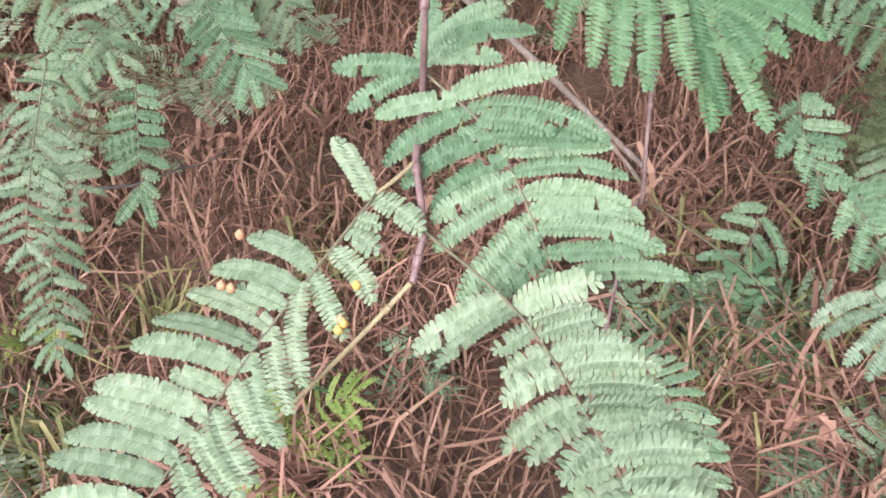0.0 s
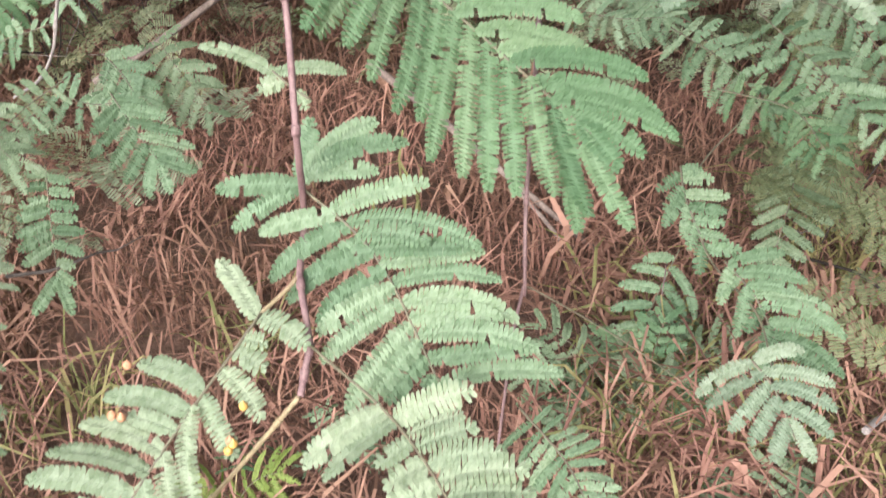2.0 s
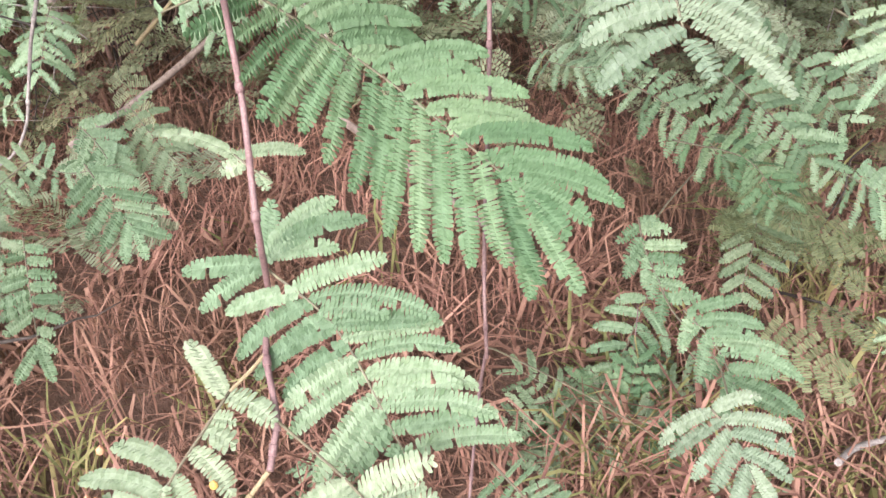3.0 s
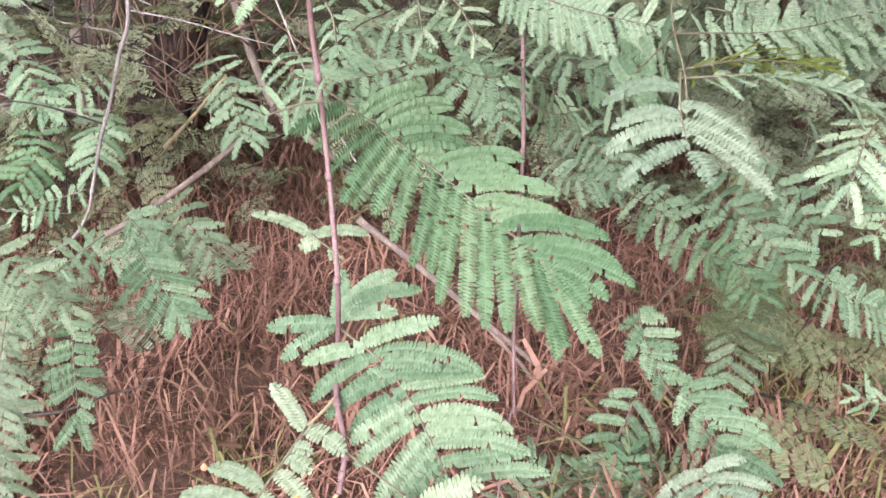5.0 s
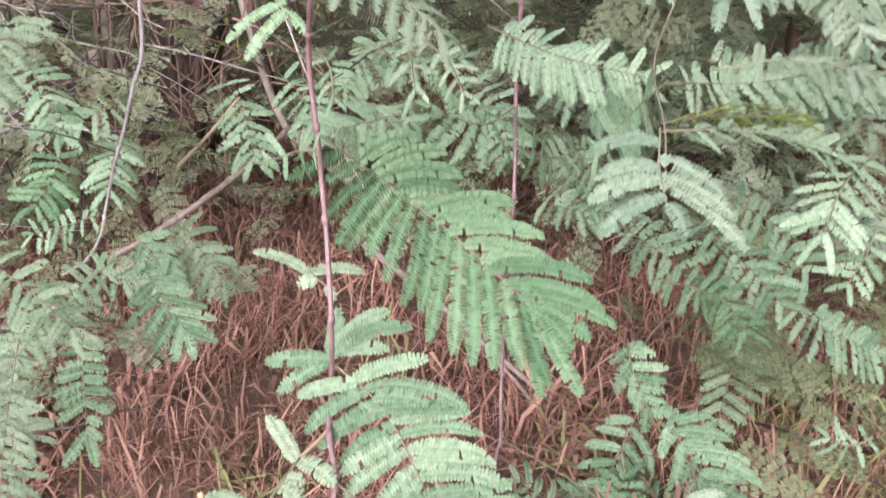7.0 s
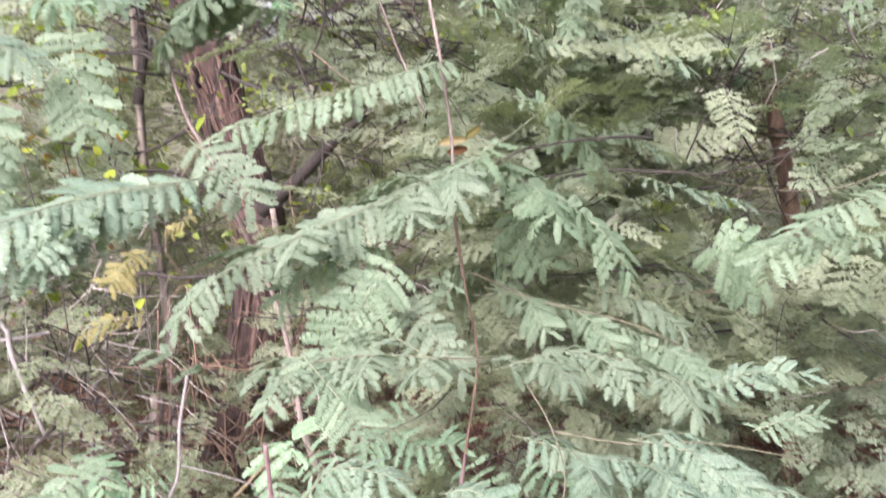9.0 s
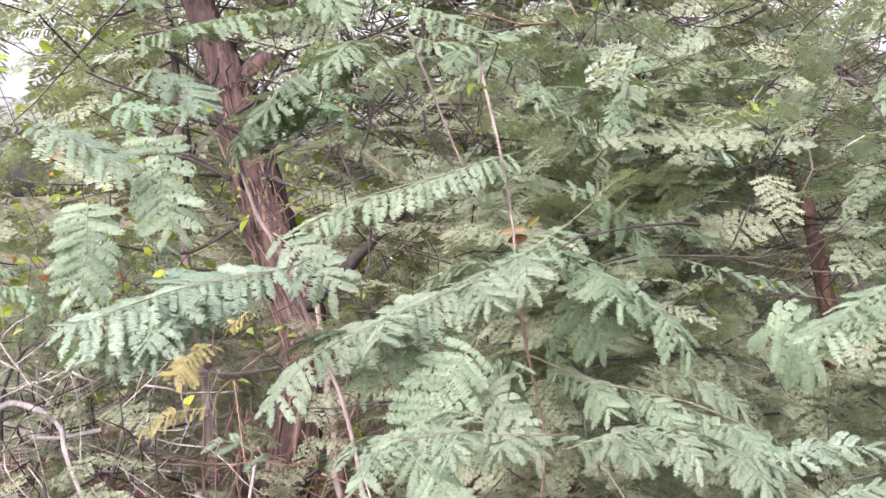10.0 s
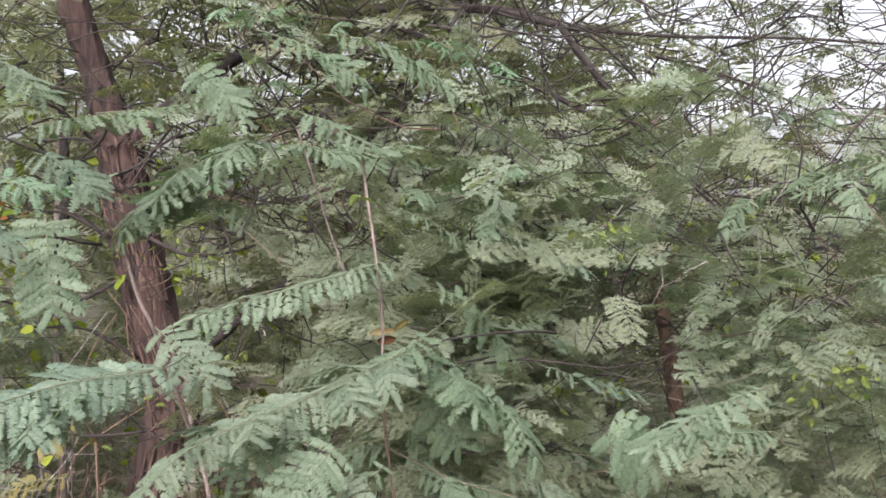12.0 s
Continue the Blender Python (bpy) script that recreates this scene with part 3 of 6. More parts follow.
limb(tree, [(0.642, 2.786, 2.577), (0.782, 2.777, 2.402), (0.961, 2.766, 2.200), (1.258, 2.749, 1.926)], 0.014, 0.006, TWIG_DARK, "limb", 7, 0.3, 0, 8)
limb(tree, [(-0.029, 2.917, 2.620), (0.284, 2.800, 2.477), (0.655, 2.681, 2.308), (1.033, 2.661, 2.101), (1.302, 2.545, 1.855)], 0.012, 0.005, TWIG_DARK, "limb", 7, 0.3, 0, 9)
limb(tree, [(0.693, 2.985, 2.610), (1.150, 3.165, 2.637), (1.651, 3.343, 2.689), (2.198, 3.520, 2.721)], 0.008, 0.005, TWIG_DARK, "limb", 7, 0.3, 0, 10)
limb(tree, [(1.068, 3.167, 2.559), (1.369, 3.153, 2.486), (1.714, 3.135, 2.351), (2.019, 3.119, 2.171)], 0.007, 0.004, TWIG_DARK, "limb", 7, 0.3, 0, 11)
limb(tree, [(-0.920, 3.263, 2.120), (-0.832, 3.229, 2.200), (-0.734, 3.173, 2.249), (-0.648, 3.138, 2.310)], 0.044, 0.026, BARK, "limb", 12, 0.25, 5, 12)
bark_strips(tree, TRUNK, 0.094, 5, 26)
bark_strips(tree, TRUNK, 0.088, 6, 50, 0.03)
for q in range(9):
    rr = random.Random(40 + q)
    z0 = rr.uniform(1.3, 2.6)
    s0 = Vector((-0.95 + rr.uniform(-0.05, 0.2), 3.2, z0))
    s1 = s0 + Vector((rr.uniform(-0.5, 0.7), rr.uniform(-0.4, 0.0), rr.uniform(-0.1, 0.25)))
    limb(tree, [s0, (s0 + s1) / 2 + Vector((0, 0, rr.uniform(-0.08, 0.08))), s1, s1 + Vector((rr.uniform(-0.3, 0.4), 0, rr.uniform(0, 0.3)))], 0.009, 0.002, TWIG_DARK, "twig", 5, 0.2, 0, q)
for q in range(7):
    rr = random.Random(90 + q)
    foot = Vector((-0.93 + rr.uniform(-0.16, 0.16), 3.1 + rr.uniform(-0.25, 0.1), GROUND - 0.02))
    side = Vector((rr.uniform(-0.12, 0.16), rr.uniform(-0.05, 0.1), 0))
    limb(tree, [foot, foot + side * 0.4 + Vector((0, 0, 0.3)), foot + side + Vector((0, 0, rr.uniform(0.55, 0.9)))], rr.uniform(0.006, 0.014), 0.004, rr.choice((BARK, BARK_STRIP)), "shoot", 7, 0.2, 0, q)
leaf_mass(tree, "crown", clumps(21, 150, (-2.0, 2.3, 1.35), (-1.25, 3.3, 2.9), 20, 0.1), np.random.default_rng(1).uniform(0.12, 0.19, 150), LEAF_MASS, 9, 11, 21)
leaf_mass(tree, "crown", clumps(26, 200, (-0.35, 2.4, 1.35), (0.4, 3.3, 2.9), 22, 0.1), np.random.default_rng(11).uniform(0.12, 0.19, 200), LEAF_MASS, 9, 11, 26)
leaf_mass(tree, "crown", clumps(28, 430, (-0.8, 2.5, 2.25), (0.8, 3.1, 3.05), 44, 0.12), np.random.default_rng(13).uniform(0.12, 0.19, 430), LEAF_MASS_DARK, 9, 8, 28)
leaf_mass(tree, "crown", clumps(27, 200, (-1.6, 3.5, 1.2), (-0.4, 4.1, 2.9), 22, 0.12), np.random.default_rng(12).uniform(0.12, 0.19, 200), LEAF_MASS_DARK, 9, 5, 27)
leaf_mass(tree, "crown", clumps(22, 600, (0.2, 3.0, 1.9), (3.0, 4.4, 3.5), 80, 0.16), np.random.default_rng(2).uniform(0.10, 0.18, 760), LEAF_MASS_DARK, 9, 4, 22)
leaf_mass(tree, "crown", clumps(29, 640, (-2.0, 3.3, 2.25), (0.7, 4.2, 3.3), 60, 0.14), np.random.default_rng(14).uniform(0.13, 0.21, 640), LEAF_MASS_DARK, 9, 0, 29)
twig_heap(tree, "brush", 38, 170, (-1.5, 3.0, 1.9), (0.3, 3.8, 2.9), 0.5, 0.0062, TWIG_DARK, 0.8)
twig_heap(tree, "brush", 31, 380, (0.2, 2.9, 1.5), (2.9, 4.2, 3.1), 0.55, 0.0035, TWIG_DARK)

# the slender second tree
T2 = [(1.190, 3.036, 1.023), (1.150, 3.055, 1.385), (1.112, 3.066, 1.586), (1.070, 3.076, 1.787), (1.078, 3.191, 2.054), (1.114, 3.307, 2.336)]
tree2 = thing("slender_tree", T2[0], "slender brown-barked tree in the thicket", "tree")
limb(tree2, [(T2[0][0], T2[0][1], 0.1), *T2], 0.038, 0.012, BARK_BROWN, "trunk", 12, 0.2, 5, 13)
leaf_mass(tree2, "crown", clumps(23, 500, (0.6, 4.2, 0.8), (3.6, 5.6, 3.1), 60, 0.18), np.random.default_rng(3).uniform(0.10, 0.18, 500), LEAF_MASS_DARK, 9, 0, 23)
twig_heap(tree2, "brush", 32, 200, (0.6, 3.6, 0.9), (3.2, 5.2, 2.8), 0.6, 0.004, TWIG_DARK)

# pale stems left of the trunk and behind it
T3 = [(-1.208, 3.599, 0.369), (-1.203, 3.555, 0.966), (-1.267, 3.599, 1.484), (-1.285, 3.646, 2.000), (-1.328, 3.688, 2.470)]
tree3 = thing("pale_sapling", T3[0], "thin pale-barked sapling beside the dark trunk", "tree")
limb(tree3, [(T3[0][0], T3[0][1], 0.1), *T3], 0.020, 0.013, BARK_PALE, "trunk", 10, 0.2, 3, 14)
limb(tree3, [(-1.266, 3.569, 1.696), (-1.217, 3.546, 1.948), (-1.262, 3.578, 2.315), (-1.287, 3.602, 2.591)], 0.022, 0.012, TWIG_DARK, "limb", 9, 0.2, 0, 15)
leaf_mass(tree3, "crown", clumps(24, 260, (-3.0, 3.6, 1.2), (-0.9, 4.6, 2.8), 34, 0.16), np.random.default_rng(4).uniform(0.10, 0.18, 260), LEAF_MASS, 9, 0, 24)
tree4 = thing("leaning_sapling", (-0.12, 2.86, 0.12), "thin leaning sapling with pale pinkish bark", "tree")
limb(tree4, [(-0.12, 2.86, 0.12), (-0.394, 2.800, 0.414), (-0.447, 2.800, 0.480), (-0.493, 2.800, 0.622), (-0.515, 2.800, 0.725), (-0.541, 2.800, 0.857), (-0.523, 2.800, 0.925), (-0.536, 2.800, 1.067), (-0.541, 2.800, 1.195), (-0.561, 2.800, 1.368)], 0.013, 0.010, BARK_PALE, "trunk", 9, 0.2, 0, 16)

# the pale switch through the boughs
sw = thing("bare_switch", (0.125, 1.101, 1.479), "bare pale pinkish switch standing among the boughs", "branch")
limb(sw, [(0.125, 1.101, 1.479), (0.110, 1.131, 1.594), (0.108, 1.164, 1.683), (0.094, 1.174, 1.794), (0.068, 1.235, 1.928), (0.053, 1.292, 2.011)], 0.0024, 0.0030, TWIG_DRY, "stem", 7, 0.15, 0, 17)
limb(sw, [(-0.081, 1.436, 2.056), (-0.042, 1.429, 1.949), (-0.003, 1.422, 1.841), (0.046, 1.415, 1.723)], 0.0024, 0.002, TWIG_DRY, "stem", 6, 0.15, 0, 18)
sw2 = thing("bare_switch", (-0.207, 1.144, 1.228), "bare pinkish switch in front of the trunk", "branch")
limb(sw2, [(-0.185, 1.342, 1.138), (-0.202, 1.371, 1.232), (-0.228, 1.403, 1.334), (-0.258, 1.426, 1.409), (-0.311, 1.277, 1.651), (-0.348, 1.280, 1.723), (-0.401, 1.338, 1.846)], 0.0052, 0.0032, TWIG_DRY, "stem", 7, 0.15, 0, 19)

# sticks lying in the grass
def stick(pts, r0, r1, material, label, seed=0):
    s = thing("fallen_stick", pts[0], label, "stick", "fallen sticks")
    limb(s, pts, r0, r1, material, "stick", 7, 0.2, 0, seed)


stick([(-0.742, 1.971, 0.427), (-0.635, 2.044, 0.468), (-0.490, 2.185, 0.536), (-0.361, 2.331, 0.616)], 0.007, 0.009, TWIG_DRY, "long dry stick leaning over the grass", 1)
stick([(-0.132, 1.744, 0.553), (0.006, 1.737, 0.427), (0.150, 1.724, 0.288), (0.300, 1.666, 0.170)], 0.008, 0.006, TWIG_DRY, "long pinkish dry stick lying in the grass", 2)
stick([(0.133, 1.746, 0.286), (0.221, 1.681, 0.200), (0.268, 1.604, 0.155)], 0.005, 0.004, TWIG_DRY, "thin dry stick crossing a longer one", 3)
stick([(-0.680, 2.389, 0.493), (-0.614, 2.469, 0.548), (-0.528, 2.564, 0.634)], 0.006, 0.005, STEM_TAN, "thin tan stalk leaning in the grass", 4)
stick([(-1.066, 3.031, 0.665), (-1.061, 2.961, 0.520), (-1.056, 2.899, 0.390)], 0.026, 0.022, BARK_PALE, "pale cut stub beside the trunk", 5)
stick([(-0.172, 1.279, -0.208), (-0.090, 1.323, -0.158), (-0.013, 1.404, -0.144)], 0.008, 0.007, TWIG_DRY, "short pale stick in the grass", 6)
stick([(-0.883, 2.367, 0.673), (-0.748, 2.512, 0.751), (-0.553, 2.667, 0.850)], 0.008, 0.006, TWIG_DARK, "dark bare branch leaning past the trunk", 7)
stick([(0.367, 1.439, -0.245), (0.384, 1.499, -0.161), (0.401, 1.540, -0.106)], 0.006, 0.005, TWIG_DRY, "short dry stalk in the grass", 8)
stick([(0.598, 1.044, 0.277), (0.644, 1.091, 0.257), (0.727, 1.135, 0.233)], 0.006, 0.005, TWIG_ASH, "pale twig low in the grass", 9)

# brushwood
brush = thing("brushwood", (-1.3, 2.6, 0.2), "heap of grey bare twigs beside the tree", "brushwood")
twig_heap(brush, "brush", 33, 36, (-2.5, 2.2, 0.25), (-1.05, 3.6, 1.15), 0.6, 0.0036, TWIG_GREY, 0.4, single=True)
twig_heap(brush, "brush", 34, 170, (-2.4, 2.0, 0.25), (-0.95, 3.4, 1.05), 0.6, 0.0040, TWIG_DARK, 0.5)
twig_heap(brush, "brush", 35, 24, (-1.0, 2.6, 0.2), (-0.5, 3.2, 0.6), 0.45, 0.0045, BARK_STRIP, 1.2, single=True)
twig_heap(brush, "brush", 39, 420, (-2.6, 2.1, 0.4), (-1.0, 3.3, 1.3), 0.5, 0.0030, TWIG_GREY, 0.7)
twig_heap(brush, "brush", 47, 70, (-0.95, 2.6, 0.5), (-0.35, 3.0, 1.2), 0.45, 0.0042, BARK_BROWN, 0.9)
for pts, r in (
    ([(-1.62, 2.45, 0.95), (-1.405, 2.30, 1.156), (-1.287, 2.28, 1.153), (-1.214, 2.27, 1.102), (-1.186, 2.24, 1.021), (-1.10, 2.22, 0.80)], 0.011),
    ([(-1.10, 2.85, 1.13), (-0.954, 2.70, 1.177), (-0.851, 2.68, 1.165), (-0.720, 2.70, 1.171), (-0.588, 2.75, 1.196)], 0.008),
    ([(-1.50, 2.50, 1.16), (-1.357, 2.40, 1.100), (-1.291, 2.40, 1.038), (-1.208, 2.38, 0.959), (-1.08, 2.40, 0.84)], 0.007),
    ([(-1.52, 2.50, 0.98), (-1.448, 2.40, 1.171), (-1.397, 2.40, 1.273), (-1.341, 2.42, 1.323), (-1.20, 2.45, 1.345)], 0.006),
    ([(-1.66, 2.60, 1.10), (-1.430, 2.42, 1.067), (-1.361, 2.40, 1.045), (-1.273, 2.38, 1.043), (-1.13, 2.36, 1.07)], 0.0095),
):
    limb(brush, pts, r, r * 0.6, TWIG_ASH if r > 0.009 else TWIG_DARK, "branch", 8, 0.25, 0, int(r * 9000))
leaf_mass(brush, "leaves", clumps(25, 170, (-2.2, 1.9, 0.3), (-0.8, 2.9, 0.8), 16, 0.14), np.random.default_rng(5).uniform(0.12, 0.18, 170), LEAF_MASS_DARK, 9, 6, 25)

# thicket behind the boughs
def thicket(at, label, seed, lo, hi, count, size, material, leaflets, twigs, groups, twig_r=0.003):
    s = thing("shrub", at, label, "shrub", "thicket")
    leaf_mass(s, "foliage", clumps(seed, count, lo, hi, groups, 0.12), np.random.default_rng(seed).uniform(size * 0.7, size * 1.3, count), material, 9, leaflets, seed)
    if twigs:
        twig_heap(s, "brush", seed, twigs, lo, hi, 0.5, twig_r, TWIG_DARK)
        twig_heap(s, "brush", seed + 100, twigs // 2, lo, hi, 0.4, twig_r * 0.6, TWIG_GREY)
    return s


thicket((0.4, 1.9, 0.2), "front shrub of light dusty feathery leaves", 50, (0.0, 1.5, 1.15), (1.3, 2.0, 2.0), 210, 0.14, LEAF_MASS, 14, 10, 50)
thicket((0.9, 2.3, 0.2), "dense shrub of dusty feathery leaves", 51, (0.05, 1.75, 1.0), (1.5, 2.5, 2.05), 380, 0.145, LEAF_MASS, 11, 25, 50)
thicket((1.5, 3.0, 0.2), "dense shrub of dull green feathery leaves", 52, (0.0, 2.5, 0.55), (2.4, 3.6, 2.2), 460, 0.16, LEAF_MASS_GREY, 6, 40, 60)
thicket((-0.4, 2.3, 0.2), "open shrub of dusty feathery leaves before the trunk", 53, (-0.35, 2.0, 0.75), (0.15, 2.9, 1.7), 90, 0.16, LEAF_MASS, 9, 14, 18)
thicket((-1.5, 2.6, 0.2), "loose shrub with dusty leaves", 54, (-2.3, 2.2, 0.9), (-1.25, 3.2, 2.1), 150, 0.16, LEAF_MASS, 9, 16, 16)
thicket((1.2, 2.4, 0.2), "low shrub with small dull leaves over the grass", 55, (0.9, 1.7, 0.2), (1.9, 2.6, 0.55), 130, 0.11, LEAF_MASS_DARK, 5, 14, 22)
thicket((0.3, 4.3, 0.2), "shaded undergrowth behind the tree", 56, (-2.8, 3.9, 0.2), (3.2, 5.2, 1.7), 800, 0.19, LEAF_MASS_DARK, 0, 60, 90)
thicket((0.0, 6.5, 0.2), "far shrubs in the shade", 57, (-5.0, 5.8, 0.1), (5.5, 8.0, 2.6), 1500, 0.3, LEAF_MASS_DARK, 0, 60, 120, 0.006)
thicket((0.2, 2.7, 0.2), "low feathery plants at the edge of the grass", 58, (-0.6, 2.4, 0.25), (1.3, 3.2, 0.6), 330, 0.15, LEAF_MASS, 5, 10, 24)


def broad_leaves(at, label, seed, count, lo, hi, size, material=None):
    """A shrub with broad rounded leaves."""
    rng = random.Random(seed)
    s = thing("broadleaf_shrub", at, label, "shrub", "broadleaf shrubs")
    vs, fs = [], []
    for k in range(count):
        c = Vector([rng.uniform(a, b) for a, b in zip(lo, hi)])
        m = Euler((rng.gauss(0, 0.6), rng.gauss(0, 0.6), rng.uniform(0, 6.3))).to_matrix()
        z = size * rng.uniform(0.6, 1.3)
        i = len(vs)
        for x, y, h in ((0, 0, 0), (0.3, 0.32, 0.06), (0.7, 0.28, 0.05), (1.0, 0, -0.08), (0.7, -0.28, 0.05), (0.3, -0.32, 0.06), (0.5, 0, 0)):
            vs.append(tuple(c + m @ Vector((x, y, h)) * z))
        fs.extend((i + a, i + b, i + 6) for a, b in ((0, 1), (1, 2), (2, 3), (3, 4), (4, 5), (5, 0)))
    ob = link("foliage", mesh_from("foliage", vs, fs, material or LEAF_LIME), s)
    tagged(ob, kind="stuff")
    twig_heap(s, "brush", seed, 12, lo, hi, 0.4, 0.003, TWIG_DARK, 1.0)


LEAF_STRAW = leaf_material("leaf_straw", (0.40, 0.31, 0.18), (0.43, 0.34, 0.20), (0.46, 0.37, 0.23), rough=0.75, through_light=0.2)
LEAF_BROWN = leaf_material("leaf_dead_brown", (0.13, 0.065, 0.030), (0.16, 0.080, 0.038), (0.19, 0.100, 0.048), rough=0.75, through_light=0.15)
LEAF_RUST = leaf_material("leaf_rusty", (0.260, 0.095, 0.030), (0.340, 0.150, 0.050), (0.330, 0.220, 0.070), by_island=True)
broad_leaves((-1.75, 3.5, 0.2), "shrub with rusty orange withering leaves", 75, 130, (-2.2, 3.1, 1.15), (-1.35, 3.7, 1.95), 0.05, LEAF_RUST)
broad_leaves((-1.7, 3.3, 0.2), "yellow-green leaves beside withering ones", 78, 120, (-2.2, 2.9, 1.1), (-1.2, 3.6, 1.9), 0.055)
broad_leaves((-0.6, 4.2, 0.2), "shrub with yellow-green rounded leaves", 71, 420, (-2.6, 3.9, 0.6), (0.8, 4.9, 2.6), 0.075)
broad_leaves((1.8, 4.4, 0.2), "yellow-green rounded leaves in the thicket", 72, 160, (0.6, 3.5, 0.9), (3.4, 5.0, 2.4), 0.075)
broad_leaves((-1.2, 3.4, 0.2), "scattered yellow-green leaves among bare twigs", 73, 50, (-2.2, 2.6, 0.8), (-0.4, 3.6, 1.8), 0.06)

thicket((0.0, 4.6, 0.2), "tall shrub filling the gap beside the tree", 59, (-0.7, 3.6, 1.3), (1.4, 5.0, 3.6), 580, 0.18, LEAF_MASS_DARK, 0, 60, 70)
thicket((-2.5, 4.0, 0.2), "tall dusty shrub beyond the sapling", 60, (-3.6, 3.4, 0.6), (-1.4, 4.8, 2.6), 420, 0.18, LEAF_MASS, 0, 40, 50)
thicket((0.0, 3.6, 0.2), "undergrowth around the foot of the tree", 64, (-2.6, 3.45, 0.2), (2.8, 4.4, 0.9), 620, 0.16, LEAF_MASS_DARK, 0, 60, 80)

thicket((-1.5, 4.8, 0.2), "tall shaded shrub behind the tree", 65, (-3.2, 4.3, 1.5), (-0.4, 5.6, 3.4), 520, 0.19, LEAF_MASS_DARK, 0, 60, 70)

thicket((0.7, 2.1, 0.2), "low shrub of misty grey-green leaves behind the stems", 66, (0.3, 1.85, 0.55), (1.4, 2.4, 1.15), 160, 0.14, LEAF_MASS_GREY, 9, 6, 30)
thicket((0.8, 2.2, 0.2), "spreading shrub in layers of grey-green fronds", 67, (0.1, 1.8, 1.35), (1.7, 2.7, 2.25), 300, 0.15, LEAF_MASS_GREY, 12, 40, 44)
thicket((-0.4, 2.0, 0.2), "hanging spray of grey-green fronds before the fork", 68, (-0.8, 1.7, 1.75), (-0.1, 2.4, 2.4), 60, 0.15, LEAF_MASS_GREY, 12, 8, 16)
thicket((0.8, 1.4, 0.2), "low khaki-green feathery plants in the grass", 74, (0.58, 1.2, 0.20), (1.2, 1.9, 0.46), 70, 0.12, LEAF_KHAKI, 12, 6, 10)
thicket((-0.8, 1.2, 0.2), "low dusty plants beside the dry grass", 76, (-1.2, 0.85, 0.22), (-0.62, 1.6, 0.46), 26, 0.21, LEAF_MASS_GREY, 12, 4, 10)
thicket((-1.2, 2.2, 0.2), "grey-green feathery plants before the brushwood", 77, (-2.1, 1.9, 0.45), (-0.75, 2.6, 1.1), 80, 0.18, LEAF_MASS, 10, 10, 18)
thicket((0.4, 2.0, 0.2), "open shrub of pale fronds between the boughs", 78, (0.0, 1.75, 1.25), (1.1, 2.2, 1.95), 150, 0.16, LEAF_MASS_PALE, 14, 16, 26)
thicket((1.3, 2.8, 0.2), "dull shrub closing the gap above the grass", 69, (0.4, 2.3, 0.6), (2.3, 3.2, 1.4), 280, 0.16, LEAF_MASS_GREY, 6, 20, 40)

thicket((0.6, 2.4, 0.2), "shrub of soft dull fronds behind the sideways boughs", 79, (0.1, 2.0, 1.45), (1.0, 2.6, 2.1), 240, 0.13, LEAF_MASS, 12, 8, 60)
thicket((-1.7, 3.0, 0.2), "pale shrub beyond the brushwood", 80, (-2.6, 2.7, 1.0), (-1.2, 3.3, 1.7), 190, 0.15, LEAF_MASS_PALE, 8, 8, 30)

thicket((0.5, 1.6, 0.2), "light dusty fronds reaching out of the thicket", 81, (0.10, 1.35, 1.42), (0.60, 1.7, 1.76), 62, 0.13, LEAF_MASS, 14, 4, 20)

thicket((-1.1, 4.0, 0.2), "hazy undergrowth beyond the brushwood", 82, (-1.8, 3.55, 0.45), (-0.45, 4.5, 1.35), 150, 0.16, LEAF_MASS, 5, 30, 30)
thicket((-0.65, 2.8, 0.2), "a few dusty fronds at the foot of the trunk", 83, (-0.85, 2.5, 0.6), (-0.35, 2.9, 1.15), 24, 0.14, LEAF_MASS, 9, 6, 10)

thicket((1.0, 1.9, 0.2), "pale fronds beside the slender trunk", 84, (0.90, 1.75, 1.42), (1.20, 2.1, 1.82), 46, 0.13, LEAF_MASS_PALE, 13, 3, 14)

# woods in the distance
woods = thing("far_woods", (0, 11, 0.2), "distant green trees under a pale sky", "woods", kind="stuff")
leaf_mass(woods, "foliage", clumps(61, 2200, (-10, 9.5, 0.0), (11, 14, 3.0), 160, 0.45), np.random.default_rng(7).uniform(0.35, 0.7, 2200), LEAF_MASS_DARK, 8, 0, 61)
leaf_mass(woods, "foliage", clumps(62, 1900, (-10, 9.0, 2.2), (3.2, 13, 6.0), 160, 0.4), np.random.default_rng(8).uniform(0.4, 0.8, 1900), LEAF_MASS_DARK, 8, 0, 62)
twig_heap(woods, "brush", 63, 120, (-9, 8.5, 0.3), (9, 12, 4.0), 1.6, 0.012, TWIG_DARK, 1.0)


